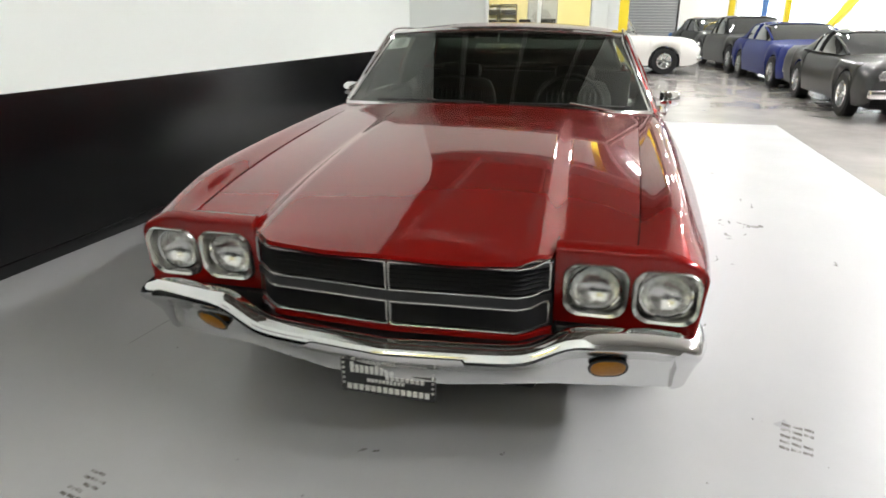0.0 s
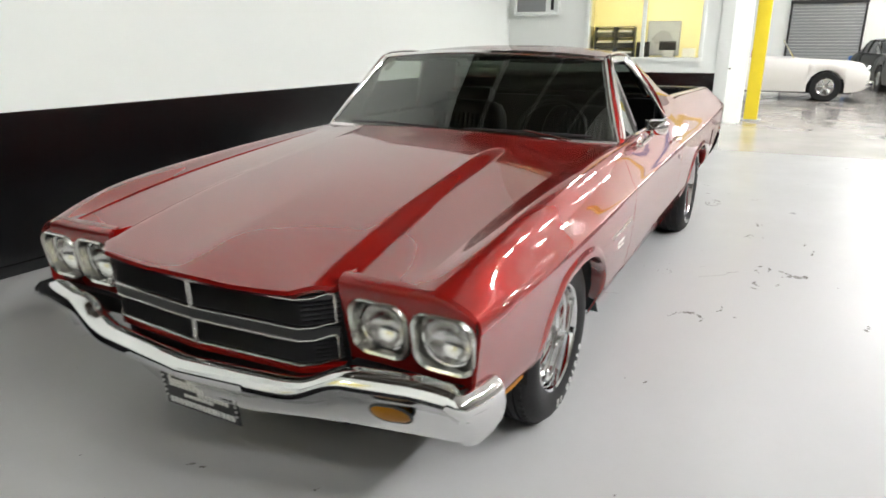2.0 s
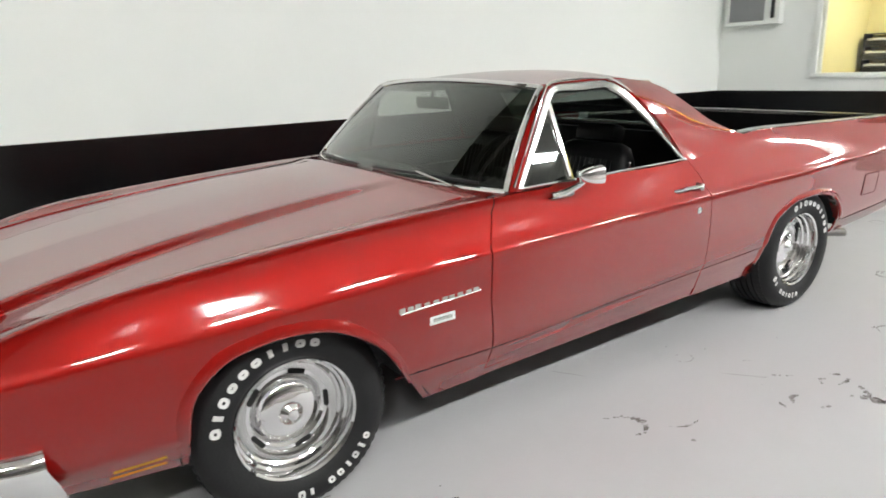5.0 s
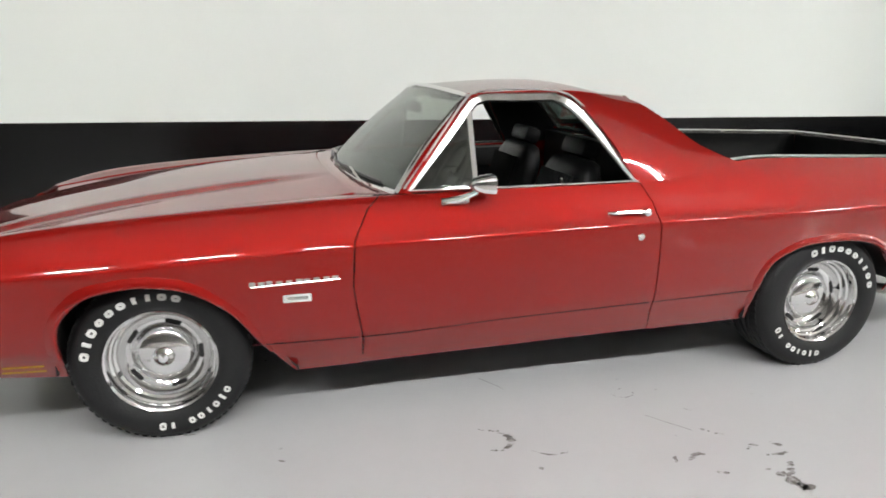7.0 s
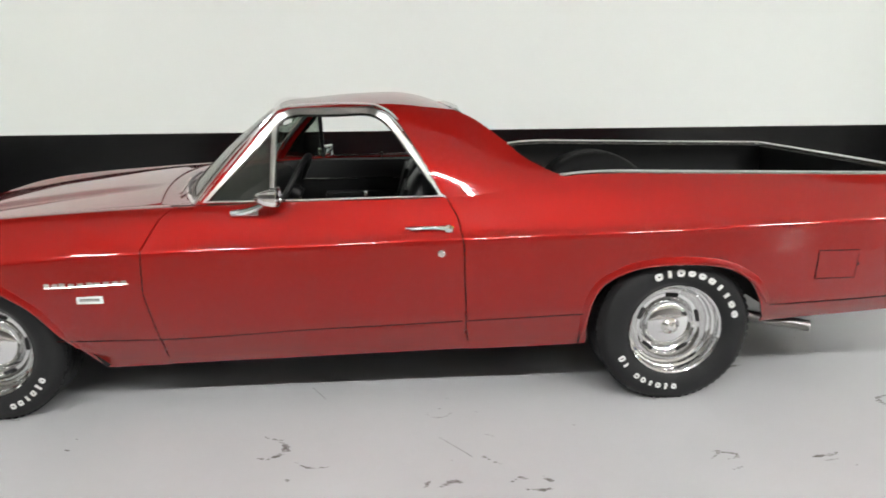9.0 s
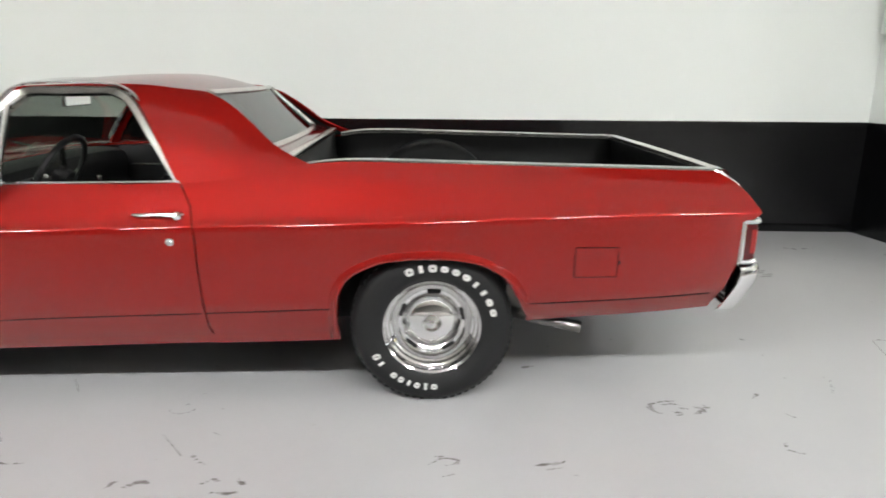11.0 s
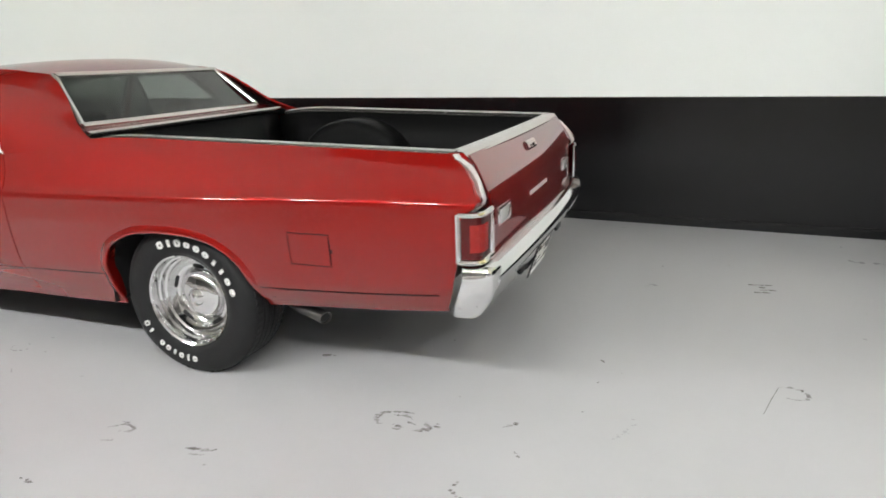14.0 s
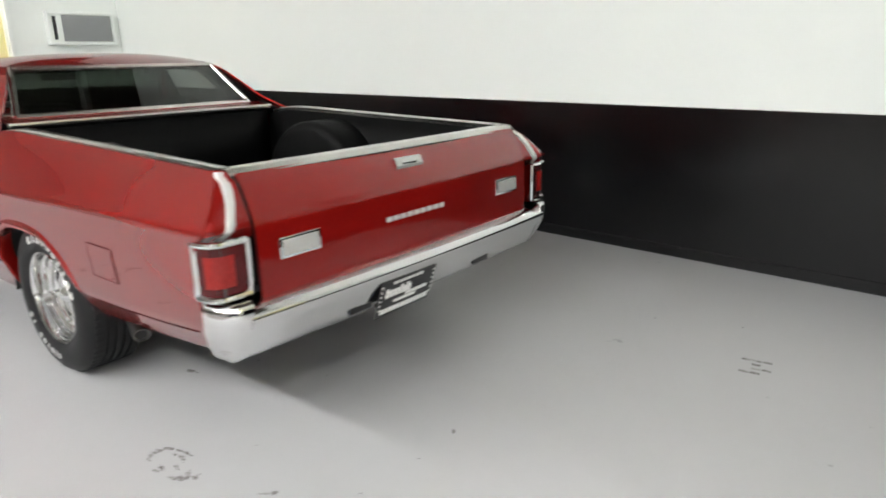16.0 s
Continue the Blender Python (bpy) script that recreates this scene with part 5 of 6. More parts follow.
rows = []
for y in np.linspace(-0.845, 0.845, 41):
    xf = 4.338 - 0.024 * (y / 0.86) ** 2
    rows.append([(4.20, y, .594), (xf - 0.085, y, .594), (xf - 0.045, y, .588), (xf - 0.012, y, .575), (xf - 0.002, y, .566), (xf, y, .555), (xf - 0.008, y, .535), (xf - 0.03, y, .50), (xf - 0.055, y, .45), (xf - 0.075, y, .415), (xf - 0.11, y, .405)])
rear_bumper = part("rear_bumper", Mesh().grid(rows), CHROME, car, "chrome rear bumper with raised ends", solid=0.006, sharp=60)
for s in (-1, 1):
    rows = []
    for a in np.linspace(0, 1, 16):
        th = a * math.pi / 2
        cx, cy = 4.225, 0.862
        x0 = cx + 0.083 * math.cos(th) - 0.022 * max(0, a - 0.55) / 0.45
        y0 = cy + 0.078 * math.sin(th) if a < 0.999 else cy + 0.078
        ox, oy = math.cos(th), math.sin(th)
        col = []
        for out, z in ((-0.055, .612), (-0.02, .613), (-0.006, .608), (0.0, .595), (0.0, .56), (-0.006, .52), (-0.028, .46), (-0.052, .415), (-0.075, .40)):
            drop = -0.058 * max(0, (0.56 - z)) / 0.16
            col.append((x0 + out * ox + drop * (0.3 + 0.7 * oy), s * (y0 + out * oy), z))
        rows.append(col)
    rows = [[(q[0] + 0.002, s * 0.835, q[2]) for q in rows[0]]] + rows
    part("bumper_end", Mesh().grid(rows), CHROME, rear_bumper, "raised chrome bumper end", solid=0.006, sharp=60)
    part("bumper_end_cap", Mesh().add([(4.20, s * 0.835, .611), (rows[0][0][0], s * 0.835, .611)] + [tuple(r[1]) for r in rows] + [(4.185, s * 0.89, .611)], [tuple(range(len(rows) + 3))]), CHROME, rear_bumper, solid=0.004)
    for q in (rows[0],):
        part("bumper_end_face", Mesh().add([tuple(p) for p in q[1:]] + [(4.20, s * 0.835, .40), (4.20, s * 0.835, .612)], [tuple(range(len(q) + 1))]), CHROME, rear_bumper, solid=0.003)
    part("bumper_slot", Mesh().box((4.258, s * 0.37 - 0.055, .430), (4.284, s * 0.37 + 0.055, .460), bevel=0.005), GRILLE, rear_bumper, "dark recessed slot")

# panels round the headlamps, closing the fenders' front ends
FS = section(-0.775)
LAMPS = ((0.612, 0.617), (0.816, 0.614))


def front_y(z):
    return float(np.interp(z, FS[:31, 1], FS[:31, 0]))


def panel_top(y):
    up = FS[30:]
    return float(np.interp(y, up[::-1, 0], up[::-1, 1])) if y > FS[-1, 0] else float(FS[-1, 1])


def panel_x(y, z):
    """The front of the lamp panel: it leans back towards the bumper and rounds off at its edges."""
    d = min(panel_top(y) - z, front_y(z) - y) if z < FS[30, 1] else panel_top(y) - z
    r = 1 - min(1, max(0, d) / 0.03)
    front = -0.792 + 0.045 * (0.74 - z) / 0.24
    return front + (-0.775 - front) * (1 - math.sqrt(max(0, 1 - r * r))) - 0.0


for s in (-1, 1):
    g = Mesh()
    cols = np.concatenate([np.linspace(0.492, 0.872, 84), np.linspace(0.876, 0.913, 10)])
    rows = []
    for t in np.linspace(0, 1, 56):
        row = []
        for y in cols:
            z = .495 + (panel_top(min(y, 0.913)) - .495) * t
            yy = min(y, front_y(min(z, FS[30, 1] - 0.001)))
            row.append((panel_x(yy, z), s * yy, z))
        rows.append(row)
    rows = np.array(rows)
    nc = len(cols)
    g.v = [tuple(p) for p in rows.reshape(-1, 3)]
    for i in range(55):
        for j in range(nc - 1):
            c = rows[i:i + 2, j:j + 2].mean((0, 1))
            if not any(abs((abs(c[1]) - yc) / 0.093) ** 3.2 + abs((c[2] - zc) / 0.086) ** 3.2 < 1 for yc, zc in LAMPS):
                g.f.append((i * nc + j, i * nc + j + 1, (i + 1) * nc + j + 1, (i + 1) * nc + j))
    part("headlamp_panel", g, RED, car, "red panel round twin headlamps", solid=0.006, sharp=60)
    part("headlamp_panel_side", Mesh().grid([[(panel_x(0.492, z), s * 0.492, z), (-0.74, s * 0.492, z), (-0.70, s * 0.492, z)] for z in np.linspace(.47, panel_top(0.5), 9)]), RED, car, solid=0.004)
    part("nose_cap", Mesh().grid([[(x, s * y, panel_top(y) + dz) for x, dz in ((-0.776, 0.0), (-0.768, 0.004), (-0.752, 0.006))] for y in np.linspace(0.492, 0.75, 9)]), RED, car, solid=0.004)

# headlamps
for s in (-1, 1):
    for yc, zc in LAMPS:
        xp = panel_x(yc, zc)
        outer, inner = rounded(0.099, 0.092, 0.055), rounded(0.084, 0.079, 0.054)
        circ = [(0.076 * math.cos(t), 0.076 * math.sin(t)) for t in [math.atan2(b, a) for a, b in inner]]
        rows = []
        for loop, dx in ((outer, 0.004), ([(a * 0.99, b * 0.99) for a, b in outer], -0.010), ([(a * 0.94, b * 0.94) for a, b in outer], -0.018), (inner, -0.012), ([(a * .96, b * .96) for a, b in inner], 0.02), (circ, 0.035)):
            rows.append([(xp + dx - 0.18 * b * 0.9, s * (yc + a), zc + b) for a, b in loop])
        lamp = part("headlamp", Mesh().grid(rows[:5], closed=True), BRUSHED, car, "round headlamp in a square chrome bezel", sharp=50)
        part("headlamp_well", Mesh().grid(rows[4:] + [[(xp + 0.035 - 0.16 * b, s * (yc + a), zc + b) for a, b in [(c * .9, d * .9) for c, d in circ]]], closed=True), BRUSHED, lamp)
        tilt = Matrix.Translation((xp + 0.022, s * yc, zc)) @ Matrix.Rotation(radians(-9), 4, "Y")
        lens = Mesh().revolve([(0.074, 0.0), (0.070, -0.006), (0.05, -0.017), (0.025, -0.023), (0.0005, -0.025)], 32, "x")
        lens.v = [tuple(tilt @ Vector(v)) for v in lens.v]
        part("lamp_lens", lens, LENS, lamp, "clear fluted lens")
        bowl = Mesh().revolve([(0.072, 0.001), (0.066, 0.012), (0.05, 0.028), (0.03, 0.038), (0.012, 0.041), (0.0005, 0.042)], 32, "x")
        bowl.v = [tuple(tilt @ Vector(v)) for v in bowl.v]
        part("reflector", bowl, REFLECTOR, lamp)
        ring = Mesh().revolve([(0.071, 0.002), (0.072, -0.006), (0.077, -0.008), (0.080, -0.002), (0.080, 0.006)], 32, "x")
        ring.v = [tuple(tilt @ Vector(v)) for v in ring.v]
        part("lamp_ring", ring, CHROME, lamp)


# grille
def grille_x(y, z=0.6):
    return float(np.interp(abs(y), [0, .40, .465, .49], [-.897, -.868, -.805, -.79])) + 0.06 * (0.69 - z)


grille = part("grille", Mesh().grid([[(grille_x(y, z) + 0.035, y, z) for y in np.linspace(-0.49, 0.49, 41)] for z in (.70, .46)]), GRILLE, car, "black slatted grille with thin bright outlines", solid=0.01)
for z0, z1 in ((.606, .697), (.488, .566)):
    for k in range(6):
        z = z0 + (k + 0.5) * (z1 - z0) / 6
        part("slat", Mesh().sweep([(grille_x(y, z) + 0.012, y, z) for y in np.linspace(-0.478, 0.478, 41)], [(-0.006, 0.0), (0.020, 0.004), (0.020, -0.002), (-0.006, 0.0)], (1, 0, 0)), SLATBLACK, grille)
    for s in (-1, 1):
        yy = [0.006, 0.10, 0.20, 0.30, 0.39, 0.43, 0.462, 0.474]
        top = [(grille_x(y, z1), s * y, z1 + (0.010 if y > 0.45 else 0)) for y in yy]
        bot = [(grille_x(y, z0), s * y, z0 + (0.008 if y > 0.45 else 0)) for y in yy]
        loop = top + [(grille_x(.478, z), s * 0.479, z) for z in np.linspace(z1, z0 + 0.012, 4)] + bot[::-1] + [top[0]]
        part("grille_trim", Mesh().tube(loop, 0.0042, 6, up=(1, 0, 0)), BRUSHED, grille, "thin bright outline")
part("grille_band", Mesh().grid([[(grille_x(y, z) + 0.004, y, z) for y in np.linspace(-0.485, 0.485, 41)] for z in (.571, .601)]), GRILLE, grille, solid=0.008)
part("grille_header", Mesh().grid([[(grille_x(y, z) + 0.006, y, z) for y in np.linspace(-0.485, 0.485, 41)] for z in (.690, .702)]), GRILLE, grille, solid=0.008)
part("lower_valance", Mesh().grid([[(grille_x(y, z) + dx, y, z) for z, dx in ((.484, 0.012), (.478, -0.002), (.462, -0.002), (.456, 0.01))] for y in np.linspace(-0.49, 0.49, 41)]), RED, car, "red strip under the grille")
# Black sheet and boxes stand in for the shade in the bumper's gap.
part("bumper_gap_shade", Mesh().grid([[(grille_x(y, z) + 0.03, y, z) for y in np.linspace(-0.52, 0.52, 31)] for z in (.46, .36)]), GRILLE, car, solid=0.01)
for s in (-1, 1):
    part("lamp_gap_shade", Mesh().box((-0.765, min(s * 0.50, s * 0.88), 0.42), (-0.70, max(s * 0.50, s * 0.88), 0.488), bevel=0.01), GRILLE, car)

# cabin and underbody
part("underbody", Mesh().box((-0.62, -0.60, 0.27), (3.30, 0.60, 0.48), bevel=0.03), BLACK, car)
part("cabin_floor", Mesh().box((0.55, -0.80, 0.32), (2.30, 0.80, 0.40), bevel=0.02), BLACK, car)
part("cab_back", Mesh().box((2.18, -0.74, 0.40), (2.22, 0.74, 1.03)), VINYL, car)


# ---- trim and fittings of the red car ----
def on_side(x, z, out=0.0):
    return (x, side_y(x, z) + out, z) if z < section(x)[30, 1] else (x, float(np.interp(z, section(x)[30:, 1], section(x)[30:, 0])) + out, z)


# door mirrors
head = []
for k, (x, r) in enumerate(((1.186, 0.005), (1.193, 0.020), (1.208, 0.032), (1.232, 0.042), (1.262, 0.048), (1.278, 0.049), (1.281, 0.046), (1.276, 0.042))):
    head.append([(x, 0.935 + 1.1 * r * math.copysign(abs(math.cos(a)) ** 0.5, math.cos(a)), 0.968 + 0.80 * r *  math.copysign(abs(math.sin(a)) ** 0.5, math.sin(a))) for a in np.linspace(0, 2 * math.pi, 24, endpoint=False)])
for ob in both_mesh("door_mirror", Mesh().grid(head, closed=True), CHROME, label="chrome door mirror", sharp=40):
    s = 1 if ob.data.vertices[0].co.y > 0 else -1
    part("mirror_arm", Mesh().tube([(1.10, s * 0.900, 0.902), (1.15, s * 0.905, 0.908), (1.20, s * 0.918, 0.928), (1.232, s * 0.930, 0.950)], [0.012, 0.014, 0.011, 0.010], 8), CHROME, ob)
    part("mirror_base", Mesh().sweep([(x, s * 0.905, 0.900) for x in (1.08, 1.10, 1.16, 1.19)], [(-0.02, -0.008), (0.0, -0.010), (0.006, 0.0), (0.0, 0.010), (-0.02, 0.012)], (0, s, 0)), CHROME, ob)
    part("mirror_glass", Mesh().add([(1.277, s * (0.935 + 0.044 * math.cos(a)), 0.968 + 0.032 * math.sin(a)) for a in np.linspace(0, 2 * math.pi, 20, endpoint=False)], [tuple(range(20))]), CHROME, ob)

# door handles, locks
hx = np.linspace(1.785, 1.975, 9)
bar = Mesh().tube([(x, on_side(x, 0.828)[1] + (0.006 if k in (0, 8) else 0.022), 0.828 + 0.004 * math.sin(k / 8 * math.pi)) for k, x in enumerate(hx)], [0.007, 0.009, 0.009, 0.009, 0.009, 0.010, 0.012, 0.013, 0.009], 8, flat=0.8)
for ob, d in zip(both_mesh("door_handle", bar, CHROME, None, "chrome door handle"), door):
    s = 1 if ob.data.vertices[0].co.y > 0 else -1
    part("thumb_button", Mesh().revolve([(0.016, 0.006), (0.016, s * 0.028), (0.0005, s * 0.032)], 16, "y", (1.958, s * on_side(1.958, 0.828)[1], 0.828)), CHROME, ob)
    part("door_lock", Mesh().revolve([(0.015, -0.004), (0.015, s * 0.008), (0.010, s * 0.012), (0.0005, s * 0.012)], 16, "y", (1.927, s * on_side(1.927, 0.727)[1], 0.727)), CHROME, ob, "round chrome door lock")

# fender emblem and badge, as plain shapes
for s in (-1, 1):
    part("fender_emblem", Mesh().tube([(x, s * (side_y(x, 0.628) + 0.004), 0.626 + 0.012 * (x - 0.34) / 0.33) for x in np.linspace(0.345, 0.672, 9)], 0.0032, 6), BRUSHED, fender[0 if s < 0 else 1], "slim chrome script emblem")
    for k, (x, h, w) in enumerate(((0.352, .025, .018), (0.384, .022, .004), (0.412, .024, .016), (0.448, .018, .018), (0.484, .018, .022), (0.520, .020, .004), (0.548, .018, .018), (0.584, .018, .018), (0.620, .018, .018), (0.652, .018, .014))):
        zb = 0.627 + 0.012 * (x - 0.34) / 0.33
        yy = side_y(x, 0.64)
        g = Mesh().box((x - 0.0115, s * yy - 0.005, zb), (x + 0.0115, s * yy + 0.004, zb + h * 0.75), bevel=0.002)
        part("emblem_bar", g, EMBLEM, fender[0 if s < 0 else 1])
    y = s * side_y(0.51, 0.573)
    part("fender_badge", Mesh().box((0.458, y - 0.006, 0.557), (0.562, y + 0.006, 0.589), bevel=0.003), LETTER, fender[0 if s < 0 else 1], "small pale rectangular badge")
    part("badge_bar", Mesh().box((0.470, y - 0.0075, 0.567), (0.550, y + 0.0075, 0.580), bevel=0.001), BRUSHED, fender[0 if s < 0 else 1])
    # side marker lamp: a pair of amber bars
    for z, x0, mt in ((0.362, -0.530, AMBER), (0.344, -0.545, BRUSHED), (0.336, -0.540, AMBER)):
        y0, y1 = side_y(x0, z), side_y(-0.392, z)
        part("side_marker", Mesh().grid([[(x0, s * (y0 + d), z + h) for d, h in ((-.002, -.008), (.005, -.007), (.005, .007), (-.002, .008))], [(-0.392, s * (y1 + d), z + h) for d, h in ((-.002, -.008), (.005, -.007), (.005, .007), (-.002, .008))]]) if mt is AMBER else Mesh().tube([(x0, s * (y0 + 0.002), z + 0.004), (-0.392, s * (y1 + 0.002), z + 0.004)], 0.004, 6), mt, fender[0 if s < 0 else 1], "amber side marker lamp" if mt is AMBER else "")

# fuel filler door on the driver's side
fx0, fx1, fz0, fz1 = 3.518, 3.691, 0.574, 0.698
rows = [[(x, -(side_y(x, z) + 0.0045), z) for z in np.linspace(fz0, fz1, 9)] for x in np.linspace(fx0, fx1, 9)]
fuel = part("fuel_door", Mesh().grid(rows), RED, quarter[0], "square red fuel filler door", solid=0.003)
loop = [(x, z) for x, z in [(fx0, fz0), (fx1, fz0), (fx1, fz1), (fx0, fz1), (fx0, fz0)]]
gap = []
for (xa, za), (xb, zb) in zip(loop, loop[1:]):
    gap += [(xa + (xb - xa) * t, -(side_y(xa + (xb - xa) * t, za + (zb - za) * t) + 0.0042), za + (zb - za) * t) for t in np.linspace(0, 1, 8)[:-1]]
gap.append(gap[0])
part("fuel_door_gap", Mesh().tube(gap, 0.0028, 6), SEAMCREASE, quarter[0])
part("finger_notch", Mesh().box((3.689, -0.952, 0.626), (3.703, -0.935, 0.644), bevel=0.004), SEAMCREASE, quarter[0])

# exhaust tips
for s in (-1, 1):
    p = np.array([(3.28, s * 0.70, 0.345), (3.42, s * 0.785, 0.335), (3.50, s * 0.815, 0.328), (3.585, s * 0.845, 0.318)])
    ex = part("exhaust_pipe", Mesh().tube(spline(p, 12), 0.030, 14, caps=False, flat=0.8), PIPE, car, "oval chrome exhaust tip, coloured darker for its shade", solid=0.003)
    part("exhaust_end", Mesh().tube([(3.54, s * 0.829, 0.323), (3.578, s * 0.843, 0.319)], 0.026, 14, flat=0.8), BLACK, ex)

# turn signals in the front bumper
for s in (-1, 1):
    yc, zc = s * 0.670, 0.386
    out = rounded(0.053, 0.040, 0.038, 8)
    def tl(a, b, d):
        return (-0.812 - 0.72 * b - d + 0.26 * (s * a), yc + a, zc + b)
    turn = part("turn_signal", Mesh().grid([[tl(a * k, b * k, d) for a, b in out] for k, d in ((1.0, 0.0), (0.96, 0.008), (0.7, 0.012), (0.3, 0.014), (0.01, 0.0145))], closed=True), AMBER, car, "amber oval turn signal in the bumper")
    part("signal_bezel", Mesh().tube([tl(a * 1.04, b * 1.04, 0.002) for a, b in out + out[:1]], 0.005, 6), GRILLE, turn)


# plates, with bars in place of writing
def plate(m, label):
    p = part("plate", Mesh().box((-0.003, -0.155, -0.077), (0.003, 0.155, 0.077), m, 0.002), GRILLE, car, label)
    for row, (y0, y1, z0, z1, n) in enumerate(((-0.08, 0.09, 0.060, 0.070, 9), (-0.02, 0.125, 0.006, 0.046, 9), (-0.120, 0.010, -0.010, 0.004, 8), (-0.055, 0.07, -0.026, -0.014, 10), (-0.138, 0.138, -0.064, -0.042, 14))):
        step = (y1 - y0) / n
        for k in range(n):
            drop = 0.010 if row == 1 and k not in (8, 3, 1) else 0.0
            part("plate_bar", Mesh().box((-0.0055, y0 + (k + 0.14) * step, z0), (-0.0025, y0 + (k + 0.86) * step, z1 - drop), m), PLATEWHITE, p)
    for y in (-0.146, 0.146):
        for k in range(6):
            part("plate_dot", Mesh().box((-0.005, y - 0.004, -0.045 + k * 0.02), (-0.0025, y + 0.004, -0.037 + k * 0.02), m), LETTER, p)


plate(pose(-0.898, 0.003, 0.305, 2.5, -9, 3), "black dealer plate with pale bars, hung under the bumper")
part("plate_bracket", Mesh().box((-0.890, -0.06, 0.27), (-0.83, 0.06, 0.35), bevel=0.004), BLACK, car)
plate(pose(4.302, -0.15, 0.448, 0, -18, 180), "black dealer plate with pale bars in the rear bumper")
part("plate_recess", Mesh().box((4.20, -0.27, 0.40), (4.27, -0.03, 0.48), bevel=0.01), GRILLE, car)

# tailgate fittings
part("gate_handle", Mesh().sweep([(gate_x(0.922) + 0.010, y - 0.028, 0.922) for y in (-0.075, -0.068, 0.068, 0.075)], [(-0.01, 0.020), (0.004, 0.020), (0.010, 0.014), (0.010, -0.012), (0.004, -0.020), (-0.01, -0.020)], (0.9, 0, 0.42), (-0.42, 0, 0.9)), BRUSHED, gate, "chrome tailgate handle plate", solid=0.004)
part("handle_grip", Mesh().box((gate_x(0.922) + 0.012, -0.068, 0.914), (gate_x(0.922) + 0.026, 0.012, 0.930), bevel=0.004), CHROME, gate)
for s in (-1, 1):
    x = gate_x(0.735) + 0.005 * (1 - (0.6 / 0.76) ** 2)
    part("backup_lamp", Mesh().box((x - 0.01, s * 0.603 - 0.085, 0.700), (x + 0.010, s * 0.603 + 0.085, 0.772), bevel=0.006), CHROME, gate, "rectangular white backup lamp in chrome")
    part("lens", Mesh().box((x + 0.004, s * 0.603 - 0.074, 0.709), (x + 0.014, s * 0.603 + 0.074, 0.763), bevel=0.004), WHITELENS, gate, "white backup lens")
part("gate_emblem", Mesh().box((4.247, -0.205, 0.727), (4.264, 0.140, 0.732), bevel=0.002), SATIN, gate, "slim chrome emblem bar")
for k in range(9):
    y = -0.186 + k * 0.0385
    part("emblem_bar", Mesh().box((4.250, y - 0.015, 0.722), (4.266, y + 0.015, 0.741), bevel=0.002), SATIN, gate)
for s in (-1, 1):
    part("tailgate_gap", Mesh().tube([(gate_x(z) + 0.001, s * 0.768, z) for z in np.linspace(.57, .97, 14)], 0.0035, 6), SEAMCREASE, gate)

# cowl vents, wipers, hood seams
for s in (-1, 1):
    for k in range(24):
        y = s * (0.065 + k * 0.0158)
        v = abs(y) / 0.75
        pz = hood_point(0.875, v)[2]
        xx = 0.515 + 0.02 * v
        part("vent_slot", Mesh().box((xx - 0.022, y - 0.0032, pz - 0.004), (xx + 0.022, y + 0.0032, pz + 0.0035), bevel=0.001), GRILLE, car)
for y0, y1 in ((-0.72, -0.12), (0.02, 0.62)):
    w = part("wiper", Mesh().tube([ws_point(0.035 + 0.01 * math.sin(t * 3), (y0 + (y1 - y0) * t) / 0.82) + np.array((-0.012, 0, 0.014)) for t in np.linspace(0, 1, 9)], 0.006, 6), GRILLE, car, "black windshield wiper")
    part("wiper_arm", Mesh().tube([(0.80, (y0 + y1) / 2 - 0.22, 0.945), tuple(ws_point(0.05, (y0 + (y1 - y0) * 0.5) / 0.82) + np.array((-0.016, 0, 0.022)))], 0.005, 6), BRUSHED, w)
for s in (-1, 1):
    part("hood_gap", Mesh().tube([(x, s * (gy(6, x) - 0.002), gz(6, x) - 0.004) for x in np.linspace(-0.745, 0.74, 40)], 0.0022, 6), SEAMCREASE, car)
    part("nose_gap", Mesh().tube([(-0.751, s * y, panel_top(y) + 0.003) for y in np.linspace(0.495, 0.745, 8)] , 0.004, 6), SEAMCREASE, car)

# dark line along the lower body, painting the shade of its crease
for s in (-1, 1):
    for x0, x1, panel in ((0.335, 0.738, fender), (0.748, 2.01, door), (2.03, 2.555, quarter), (3.345, 4.10, quarter)):
        xs = np.linspace(x0, x1, 24)
        part("lower_crease_shade", Mesh().tube([(x, s * (side_y(x, gz(1, x) + 0.002) + 0.001), gz(1, x)) for x in xs], 0.0035, 6), SEAMCREASE, panel[0 if s < 0 else 1], "thin dark line painting the shade of the lower body crease")

